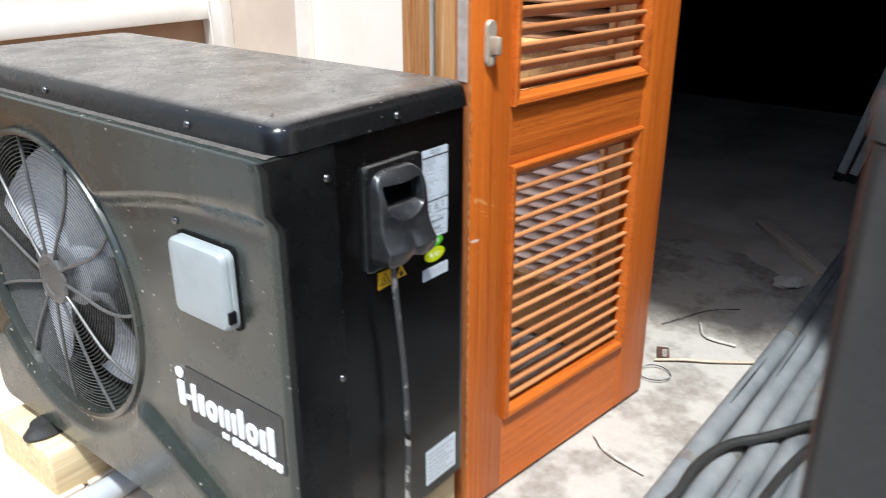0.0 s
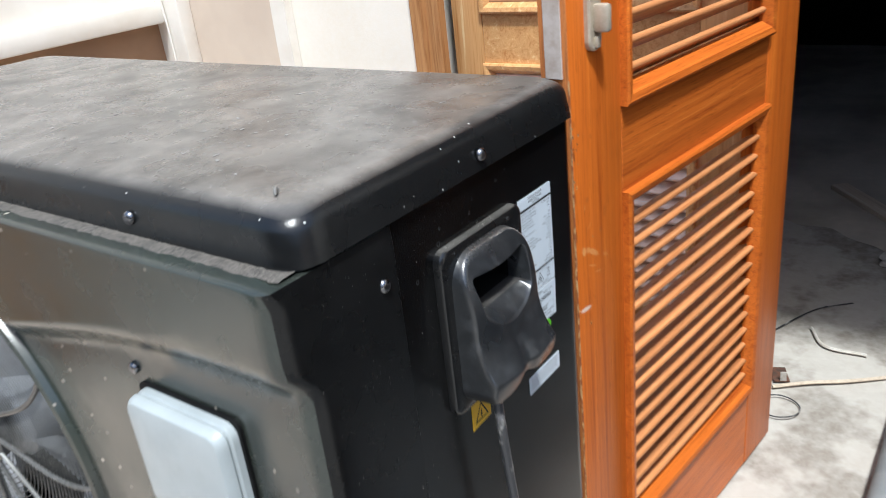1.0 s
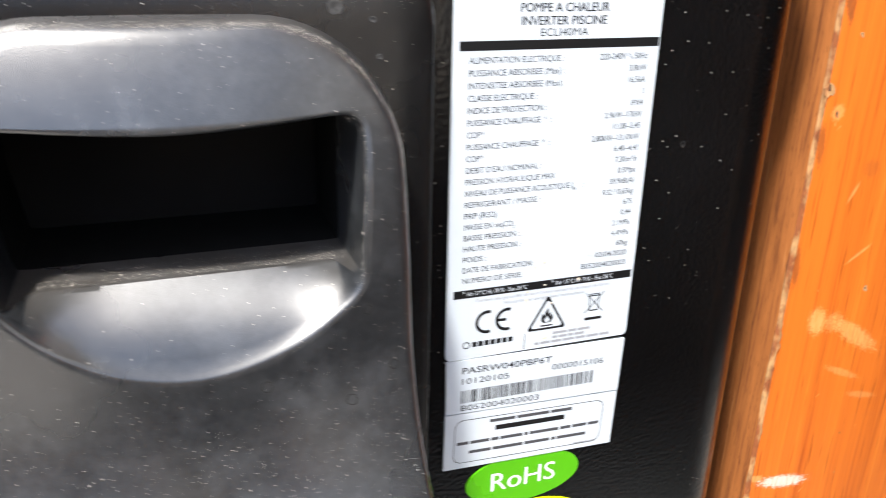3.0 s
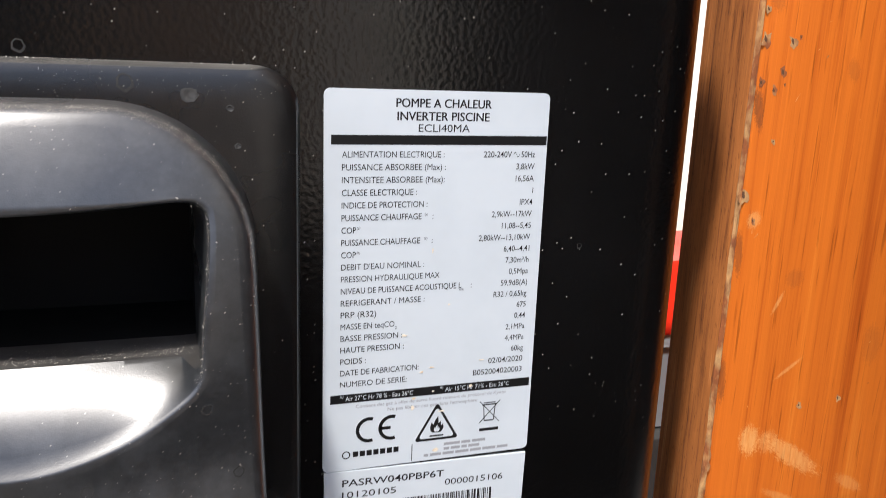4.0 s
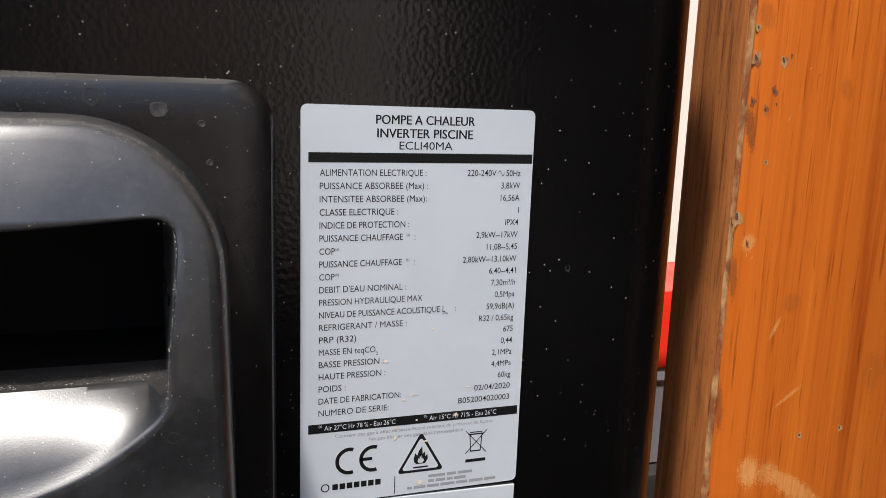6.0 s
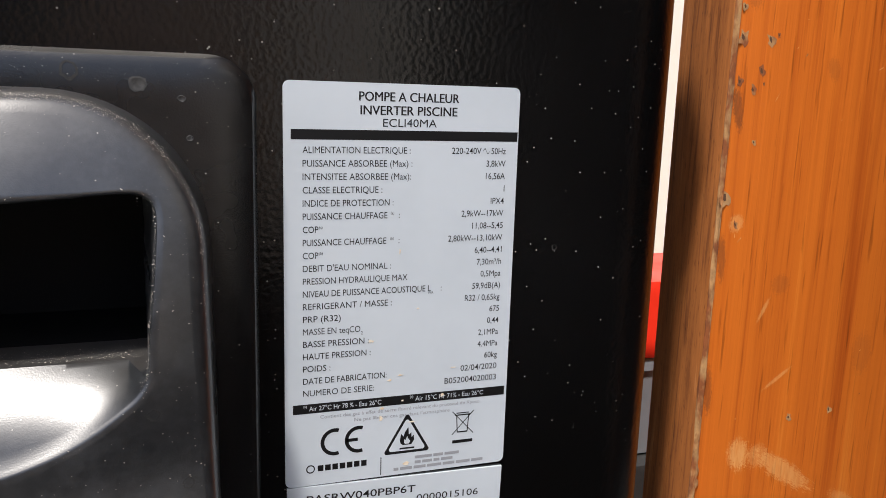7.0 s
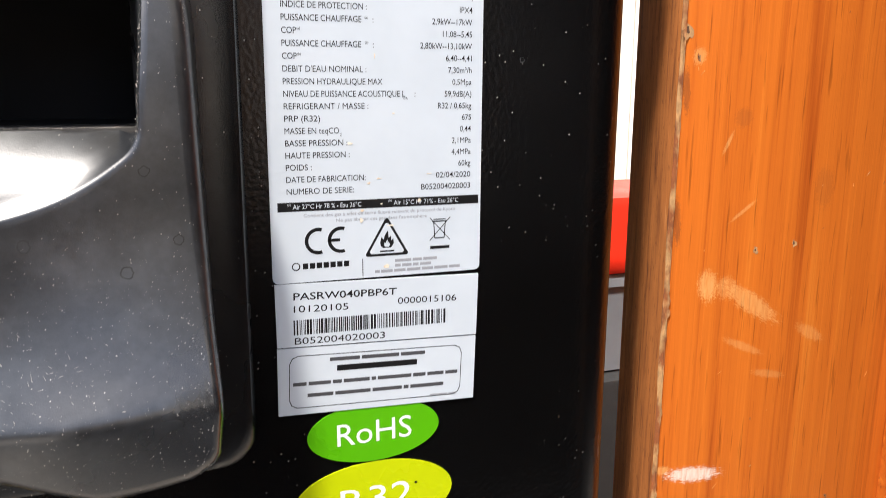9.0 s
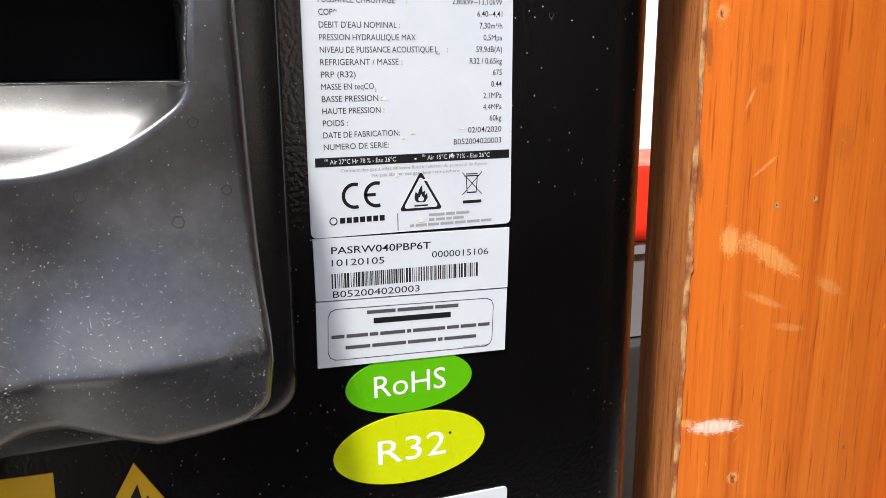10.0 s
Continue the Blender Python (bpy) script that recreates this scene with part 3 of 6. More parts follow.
def scuffed(src, name, marks):
    """A copy of a wood with pale scrapes in its varnish: (x, z, half length, half height, angle, strength, colour) each."""
    m = src.copy()
    m.name = name
    n, l = m.node_tree.nodes, m.node_tree.links
    b = n["Principled BSDF"]
    link = b.inputs["Base Color"].links[0]
    col = link.from_socket
    l.remove(link)
    tc = n.new("ShaderNodeTexCoord")
    # the scrapes break up along the fibres
    hm, ht, hr = n.new("ShaderNodeMapping"), n.new("ShaderNodeTexNoise"), n.new("ShaderNodeMapRange")
    hm.inputs["Scale"].default_value = (900.0, 900.0, 130.0)
    hm.inputs["Rotation"].default_value = (0.0, radians(8.0), 0.0)
    ht.inputs["Scale"].default_value, ht.inputs["Detail"].default_value = 1.0, 3.0
    hr.inputs[1].default_value, hr.inputs[2].default_value, hr.inputs[3].default_value = 0.35, 0.6, 0.62
    l.new(tc.outputs["Object"], hm.inputs[0])
    l.new(hm.outputs[0], ht.inputs[0])
    l.new(ht.outputs[0], hr.inputs[0])
    for x, z, w, h, ang, amount, tint in marks:
        mp = n.new("ShaderNodeMapping")
        mp.vector_type = "TEXTURE"
        mp.inputs["Location"].default_value = (x, 0.0, z)
        mp.inputs["Rotation"].default_value = (0.0, radians(-ang), 0.0)
        mp.inputs["Scale"].default_value = (w, 10.0, h)
        l.new(tc.outputs["Object"], mp.inputs[0])
        ln = n.new("ShaderNodeVectorMath")
        ln.operation = "LENGTH"
        l.new(mp.outputs[0], ln.inputs[0])
        t = n.new("ShaderNodeTexNoise")
        t.inputs["Scale"].default_value, t.inputs["Detail"].default_value, t.inputs["Roughness"].default_value = 5.5, 8.0, 0.8
        l.new(mp.outputs[0], t.inputs[0])
        e = n.new("ShaderNodeMath")
        e.operation = "MULTIPLY_ADD"
        e.inputs[1].default_value, e.inputs[2].default_value = 3.2, -0.2
        l.new(t.outputs[0], e.inputs[0])
        f = n.new("ShaderNodeMath")
        f.operation = "SUBTRACT"
        l.new(e.outputs[0], f.inputs[0])
        l.new(ln.outputs["Value"], f.inputs[1])
        r = n.new("ShaderNodeMapRange")
        r.inputs[1].default_value, r.inputs[2].default_value, r.inputs[4].default_value = 0.35, 0.7, amount
        l.new(f.outputs[0], r.inputs[0])
        hx = n.new("ShaderNodeMath")
        hx.operation = "MULTIPLY"
        l.new(r.outputs[0], hx.inputs[0])
        l.new(hr.outputs[0], hx.inputs[1])
        x_ = n.new("ShaderNodeMix")
        x_.data_type = "RGBA"
        l.new(hx.outputs[0], x_.inputs[0])
        l.new(col, x_.inputs[6])
        x_.inputs[7].default_value = (*tint, 1)
        col = x_.outputs[2]
    l.new(col, b.inputs["Base Color"])
    return m


TAN_SCRAPE, WHITE_SCRAPE, DARK_SCRAPE = (0.74, 0.37, 0.12), (0.78, 0.66, 0.55), (0.12, 0.045, 0.02)
M_STILE = scuffed(M_DOOR, "scuffed_door_wood", (
    (0.0178, 0.7235, 0.0045, 0.0068, 8, 0.72, TAN_SCRAPE), (0.026, 0.7225, 0.0045, 0.005, -10, 0.35, TAN_SCRAPE), (0.038, 0.7155, 0.0155, 0.0042, -33, 0.58, TAN_SCRAPE), (0.067, 0.701, 0.0075, 0.0028, -28, 0.33, TAN_SCRAPE),
    (0.036, 0.697, 0.01, 0.0018, -22, 0.35, TAN_SCRAPE), (0.0489, 0.6841, 0.008, 0.0018, -10, 0.3, TAN_SCRAPE), (0.0172, 0.6417, 0.0125, 0.0035, -3, 0.9, WHITE_SCRAPE), (0.003, 0.6448, 0.0035, 0.002, 10, 0.7, TAN_SCRAPE),
    (0.031, 0.7535, 0.0008, 0.007, -52, 0.5, TAN_SCRAPE), (0.022, 0.7805, 0.0008, 0.005, -25, 0.5, TAN_SCRAPE), (0.028, 0.6159, 0.003, 0.003, 20, 0.7, TAN_SCRAPE), (0.0072, 0.8129, 0.0028, 0.0034, -20, 0.55, TAN_SCRAPE),
    (0.04, 0.868, 0.0026, 0.0045, 18, 0.25, DARK_SCRAPE), (0.067, 0.762, 0.0045, 0.009, 5, 0.2, DARK_SCRAPE), (0.0055, 0.8915, 0.003, 0.005, 20, 0.3, DARK_SCRAPE), (0.0279, 0.7901, 0.004, 0.004, 0, 0.25, DARK_SCRAPE),
    (0.0035, 0.853, 0.0018, 0.008, 10, 0.7, DARK_SCRAPE), (0.0028, 0.80, 0.0014, 0.009, 4, 0.6, DARK_SCRAPE), (0.0025, 0.75, 0.0015, 0.01, 4, 0.6, DARK_SCRAPE)))
DOOR_AT, DOOR_RZ, DOOR_W = (0.4916, 0.0175, 0.0), -6.3, 0.705
door = louvre_door("door_1", "open louvred door in orange-brown varnished wood, scuffed along its edge", (M_DOOR, M_DOOR_H, M_SLAT), DOOR_AT, DOOR_RZ, DOOR_W, 1.98, 0.119, -31)
leaf = louvre_door("door_2", "closed louvred door leaf in pale varnished wood, lower slats coloured sun-bright", (M_LEAF, M_LEAF_H, M_LEAF_LIT, M_LEAF_D), (WX + 0.03, 0.741, 0), -90, 0.696, 2.04, 0.09, 38)


def lock():
    k = thing("door_lock", "worn nickel oval lock plate with a thumb turn on the door stile", "lock", DOOR_AT, DOOR_RZ)
    k.parent = door
    k.matrix_local = Matrix.Identity(4)
    del k["category"]
    pl = resample(rounded_rect(0.034, 0.06, 0.968, 1.05, 0.0125), 40)
    inset = [(0.047 + (x - 0.047) * 0.86, 1.009 + (z - 1.009) * 0.95) for x, z in pl]
    part("rose", loft_bm([[(x, 0.001, z) for x, z in pl], [(x, -0.005, z) for x, z in pl], [(x, -0.0075, z) for x, z in inset]], False, True), M_NICKEL, k)
    part("thumb_turn", box_bm(0.041, 0.053, -0.026, -0.006, 0.99, 1.022, 0.004), M_NICKEL, k)
    part("keyhole_cover", box_bm(0.043, 0.051, -0.012, -0.006, 0.972, 0.986, 0.002), M_NICKEL, k)
    return k


lk = lock()
part("lock_faceplate", box_bm(-0.002, 0.001, 0.008, 0.031, 0.945, 1.16, 0.0006, 1), M_PLATE, door, "dull steel lock faceplate let into the door edge")


def worn_edge():
    """The splintered, bare arris of the door's lock stile, with worm holes and scuffs in its face."""
    rng = random.Random(8)
    loops = []
    z = 0.12
    while z < 0.944:
        xf = -0.0009 + 0.0034 * max(0.0, noise.noise((z * 30, 0.3, 0))) + 0.0022 * abs(noise.noise((z * 190, 2.0, 0)))
        yf = -0.0006 + 0.002 * max(0.0, noise.noise((z * 41, 7.3, 0))) + 0.0009 * abs(noise.noise((z * 210, 4.0, 0)))
        dip = 0.0006 * max(0.0, noise.noise((z * 60, 1.1, 5.0)))
        loops.append([(0.0006, 0.0022 + yf, z), (-0.0004, 0.0018 + yf, z), (-0.0004 + dip, 0.0016, z), (0.0004 + dip, 0.0005 + dip, z), (0.0006, -0.0003 + dip, z), (0.0008 + max(0.0, xf), -0.0003, z), (0.001 + max(0.0, xf), 0.0006, z)])
        z += 0.0015
    bm = loft_bm(loops, True, True)
    bmesh.ops.recalc_face_normals(bm, faces=bm.faces)
    part("worn_arris", bm, M_BARE, door, "bare splintered wood along the door's corner")

    def chip(name, x, z, w, h, ang, mat, jag=0.3, y=-0.0003, n=18):
        out = []
        for k in range(n):
            a = 2 * math.pi * k / n
            q = 1 + rng.uniform(-jag, jag)
            u, v = w * q * math.cos(a), h * q * math.sin(a)
            c, s = math.cos(radians(ang)), math.sin(radians(ang))
            out.append((x + u * c - v * s, z + u * s + v * c))
        part(name, sheet_bm(out, y, 0.0002), mat, door)
    for x, z, r in ((0.003, 0.877, 0.003), (0.0137, 0.8767, 0.0024), (0.0165, 0.8785, 0.0009), (0.0113, 0.8661, 0.0022), (0.0125, 0.862, 0.0008), (0.0085, 0.8598, 0.0018), (0.0032, 0.8624, 0.0018), (0.002, 0.8217, 0.0036), (0.0025, 0.8874, 0.0014), (0.0109, 0.8417, 0.0011), (0.0556, 0.7395, 0.0017), (0.0381, 0.7373, 0.0015), (0.084, 0.6239, 0.001), (0.0069, 0.8124, 0.0016), (0.028, 0.6159, 0.002)):
        chip("worm_hole", x, z, r * 0.62, r * 0.95, 15, M_BARE, 0.45, -0.00006, 11)
        chip("worm_hole", x - r * 0.16, z + r * 0.12, r * 0.22, r * 0.4, 15, M_HOLE, 0.3, -0.0001, 8)
    for k in range(46):
        x, z = rng.uniform(0.003, 0.1), rng.uniform(0.1, 1.1) if k % 2 else rng.uniform(0.62, 0.92)
        chip("scratch", x, z, 0.0004 + 0.0006 * rng.expovariate(1.0), rng.uniform(0.0001, 0.00022), rng.uniform(20, 100), M_FADE if k % 3 else M_BARE, 0.3, -0.00005, 8)


worn_edge()


def door_frame():
    f = thing("door_frame", "brown wooden door frame with moulded edges round the louvred leaves", "door frame", kind="structure")
    prof = [(0.0, 0.005), (0.0, -0.02), (0.018, -0.02), (0.022, -0.013), (0.04, -0.013), (0.045, -0.03), (0.062, -0.034), (0.078, -0.028), (0.078, 0.005)]
    bm = loft_bm([[(WX + dx, 0.742 + dy, z) for dy, dx in prof] for z in (0.0, 2.1)], True, True)
    bmesh.ops.recalc_face_normals(bm, faces=bm.faces)
    part("jamb", bm, M_FRAME, f)
    part("jamb", box_bm(WX, WX + 0.06, 0.002, 0.04, 0, 2.095, 0.004), M_FRAME, f)
    part("jamb", box_bm(WX - 0.02, WX + 0.1, -0.858, -0.79, 0, 2.095, 0.004), M_FRAME, f)
    part("head", box_bm(WX + 0.001, WX + 0.1, -0.79, -0.032, 2.045, 2.098, 0.004), M_FRAME, f)
    part("head", box_bm(WX + 0.001, WX + 0.1, 0.04, 0.742, 2.045, 2.1, 0.004), M_FRAME, f)


door_frame()

# ---- heat pump ----
L, D, ZB, ZT = 1.07, 0.459, 0.155, 0.914  # length along y, depth along x, underside, top of the casing
FY, FZ, FR = 0.70, 0.545, 0.297  # fan opening
pump = thing("heat_pump", "dusty black pool heat pump with a round fan grille", "heat pump")


def front_x(y, z):
    """Relief of the front: upper and lower bands stand proud of a recessed middle."""
    y2 = y if y < FY else 2 * FY - y + 0.02
    step = 0.83 - 0.075 * smoothstep(0.0, 0.62, y2) ** 1.5
    low = 0.205 + 0.2 * smoothstep(0.0, 0.6, y2)
    up = smoothstep(step - 0.024, step + 0.012, z)
    dn = smoothstep(low + 0.016, low - 0.03, z) if z < 0.45 else 0.0
    x = 0.022 - 0.022 * max(up, dn)
    # flat seat round the fan
    q = math.hypot(y - FY, z - FZ)
    return x + (0.016 - x) * smoothstep(FR + 0.05, FR + 0.004, q)


def casing():
    n = 240
    RC = 0.022
    outer = resample(rounded_rect(RC - 0.002, L - RC + 0.002, ZB, ZT - 0.003, [0.03, 0.03, 0.006, 0.006], 6), n, start=(L - RC + 0.002, FZ))
    ang = [math.atan2(z - FZ, y - FY) for y, z in outer]
    inner = [(FY + FR * math.cos(a), FZ + FR * math.sin(a)) for a in ang]
    loops = []
    for dx in (0.09, 0.02, 0.006):
        loops.append([(0.016 + dx, FY + (y - FY) * 0.985, FZ + (z - FZ) * 0.985) for y, z in inner])
    loops.append([(0.016 + 0.001, FY + (y - FY) * 0.992, FZ + (z - FZ) * 0.992) for y, z in inner])
    rings = 34
    for k in range(rings + 1):
        f = k / rings
        loops.append([(front_x(iy + (oy - iy) * f, iz + (oz - iz) * f), iy + (oy - iy) * f, iz + (oz - iz) * f) for (iy, iz), (oy, oz) in zip(inner, outer)])
    # rounded edge, then the side walls of the shell
    def grow(p, g, up=0.0):
        y, z = p
        ny = -1 if y < RC + 0.01 else (1 if y > L - RC - 0.01 else 0)
        nz = up if z > ZT - 0.01 else 0.0
        return (y + ny * g, z + nz)
    for k in range(1, 9):
        a = radians(90 * k / 8)
        loops.append([(front_x(*p) + RC * (1 - math.cos(a)) * (1.0 if not p[1] > ZT - 0.01 else 0.3), *grow(p, RC * math.sin(a), 0.003 * math.sin(a))) for p in outer])
    loops.append([(0.06, *grow(p, RC + 0.0005, 0.003)) for p in outer])
    loops.append([(0.137, *grow(p, RC + 0.001, 0.003)) for p in outer])
    loops.append([(0.1388, *grow(p, RC - 0.0005, 0.003)) for p in outer])
    loops.append([(0.1388, *grow(p, RC - 0.004, 0.003)) for p in outer])
    bm = loft_bm(loops)
    bmesh.ops.recalc_face_normals(bm, faces=bm.faces)
    ob = part("front_shell", bm, M_FRONT, pump, "dark grey-black moulded plastic front, speckled with dirt")
    # Same plastic all round; the side's darker look is painted in.
    ob.data.materials.append(M_SHELLSHADE)
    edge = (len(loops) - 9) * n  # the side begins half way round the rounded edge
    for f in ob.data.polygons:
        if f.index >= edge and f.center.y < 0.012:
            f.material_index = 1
    return ob


shell = casing()


def rear_body():
    rr, rx = 0.009, 0.019
    def loop(z, g=0.0):
        pts = [(0.12, 0.0 + g), (D - rx, 0.0 + g)]
        pts += [(D - rx + (rx - g) * math.sin(radians(a)), rr - (rr - g) * math.cos(radians(a))) for a in range(8, 89, 8)]
        pts += [(D - g, rr), (D - g, L - rr)]
        pts += [(D - rr + (rr - g) * math.cos(radians(a)), L - rr + (rr - g) * math.sin(radians(a))) for a in (30, 60)]
        pts += [(D - rr, L - g), (0.12, L - g)]
        return [(x, y, z) for x, y in pts]
    rows = [loop(ZB, 0.004), loop(ZB + 0.004), loop(ZT)]
    bm = bmesh.new()
    vs = [[bm.verts.new(p) for p in lp] for lp in rows]
    k = len(rows[0])
    for r, (a, b) in enumerate(zip(vs, vs[1:])):
        for i in range(k):
            if r == 1 and i == 0:
                continue
            bm.faces.new((a[i], a[(i + 1) % k], b[(i + 1) % k], b[i]))
    bm.faces.new(list(reversed(vs[0])))
    bm.faces.new(vs[-1])
    # flat side face with the opening behind the hand-hold
    xs, zs = (0.12, 0.2, 0.312, D - rx), (ZB + 0.004, 0.76, 0.84, ZT)
    g = [[bm.verts.new((x, 0.0, z)) for z in zs] for x in xs]
    for a in range(3):
        for b in range(3):
            if (a, b) != (1, 1):
                bm.faces.new((g[a][b], g[a + 1][b], g[a + 1][b + 1], g[a][b + 1]))
    bmesh.ops.remove_doubles(bm, verts=bm.verts, dist=1e-6)
    bmesh.ops.recalc_face_normals(bm, faces=bm.faces)
    return part("side_casing", bm, M_SIDE, pump, "glossy black powder-coated steel side with fine orange-peel texture")


rear_body()


def lid():
    x0, x1, y0, y1, z0, z1 = 0.03, 0.471, -0.005, L + 0.006, ZT - 0.001, 0.9585
    base = resample(rounded_rect(x0, x1, y0, y1, 0.026, 10), 220)
    cx, cy = (x0 + x1) / 2, (y0 + y1) / 2
    def inset(d):
        sx, sy = (x1 - x0 - 2 * d) / (x1 - x0), (y1 - y0 - 2 * d) / (y1 - y0)
        return [(cx + (x - cx) * sx, cy + (y - cy) * sy) for x, y in base]
    loops = [[(x, y, z0) for x, y in inset(0.004)], [(x, y, z0 + 0.002) for x, y in inset(0.0)], [(x, y, z0 + 0.014) for x, y in inset(0.0015)]]
    for k in range(1, 8):
        a = radians(90 * k / 7)
        loops.append([(x, y, z1 - 0.021 + 0.021 * math.sin(a)) for x, y in inset(0.003 + 0.023 * (1 - math.cos(a)))])
    for d, h in ((0.05, 0.0), (0.1, 0.0005), (0.16, 0.0015), (0.2, 0.002)):
        loops.append([(x, y, z1 + h) for x, y in inset(d)])
    bm = loft_bm(loops, True, True)
    bmesh.ops.recalc_face_normals(bm, faces=bm.faces)
    return part("lid", bm, M_LID, pump, "dusty matt black moulded lid with rounded edges")


lid_ob = lid()
def ledge_dust():
    """Grit gathered on the ledge in front of the lid."""
    rng = random.Random(31)
    loops = []
    for k in range(261):
        y = 0.004 + 1.05 * k / 260
        lim = 0.022 - math.sqrt(max(0.0, 0.022 ** 2 - max(0.0, 0.0205 - y) ** 2)) + 0.0025
        a = 0.0165 + 0.003 * noise.noise((y * 30, 0, 0)) + 0.003 * noise.noise((y * 130, 0, 0))
        a = max(a, lim)
        loops.append([(a, y, ZT - 0.0002), (a + 0.004, y, ZT + 0.0006 + 0.0006 * rng.random()), (max(0.022, a + 0.006), y, ZT + 0.0008 + 0.001 * rng.random()), (0.036, y, ZT + 0.0012)])
    bm = loft_bm(loops, closed=False)
    bmesh.ops.recalc_face_normals(bm, faces=bm.faces)
    part("grit", bm, M_GRIT, pump, "brown grit on the ledge round the lid")


M_GRIT = material("grit", (0.055, 0.048, 0.041), 0.9, alt=(0.02, 0.018, 0.016), alt_scale=45, grain=(0.2, 0.18, 0.155), grain_scale=350, grain_amt=0.7, bump=0.6, bump_scale=500)
ledge_dust()
def lid_scuffs():
    """Pale scrapes and dried smears on the lid's top."""
    rng = random.Random(14)
    bm = bmesh.new()
    for k in range(280):
        if k < 200:
            x, y = rng.gauss(0.2, 0.09), rng.gauss(0.28, 0.16)
        else:
            x, y = rng.uniform(0.06, 0.44), rng.uniform(0.02, 1.0)
        if not (0.06 < x < 0.44 and 0.03 < y < 1.03):
            continue
        d = min(x - 0.03, 0.471 - x, y + 0.005, L + 0.006 - y)
        top = 0.95862 + 0.002 * max(0.0, min(1.0, (d - 0.05) / 0.13))
        w, h, q = rng.uniform(0.001, 0.0065), rng.uniform(0.0006, 0.0022), rng.choice((0.4, 0.5, 0.9, 1.6, 2.5)) + rng.gauss(0, 0.3)
        if k % 4 == 0:
            w, h = rng.uniform(0.0006, 0.0018), rng.uniform(0.0005, 0.0012)
        ring = []
        for t in range(9):
            a = 2 * math.pi * t / 9
            u, v = w * rng.uniform(0.6, 1.1) * math.cos(a), h * rng.uniform(0.5, 1.2) * math.sin(a)
            ring.append(bm.verts.new((x + u * math.cos(q) - v * math.sin(q), y + u * math.sin(q) + v * math.cos(q), top)))
        bm.faces.new(ring)
    ob = part("scuffing", bm, M_SCUFF, pump, smooth=False)
    ob["kind"] = "stuff"


M_SCUFF = material("lid_scuff", (0.31, 0.3, 0.285), 0.7, alt=(0.17, 0.158, 0.144), alt_scale=240, alt_range=(0.42, 0.56), grain=(0.2, 0.185, 0.165), grain_scale=900, grain_amt=0.6)
lid_scuffs()
SCREW = screw_bm()
me_s = bpy.data.meshes.new("screw")
SCREW.normal_update()
SCREW.to_mesh(me_s)
SCREW.free()
me_s.materials.append(M_SCREW)
me_s.shade_smooth()
me_s.set_sharp_from_angle(angle=radians(35))


def screw(x, y, z, rz=0.0, parent=pump):
    s = new("screw", me_s)
    s.parent = parent
    s.matrix_local = pose(x, y, z, 0, random.Random(x * 91 + z).uniform(0, 90), rz)
    return s


screw(0.272, -0.0045, 0.930)
screw(0.12, -0.002, 0.865)
screw(0.0315, 0.195, 0.931, -90)
screw(0.0315, 0.62, 0.931, -90)
screw(0.129, -0.002, 0.527)
screw(0.0215, 0.245, 0.772, -90)


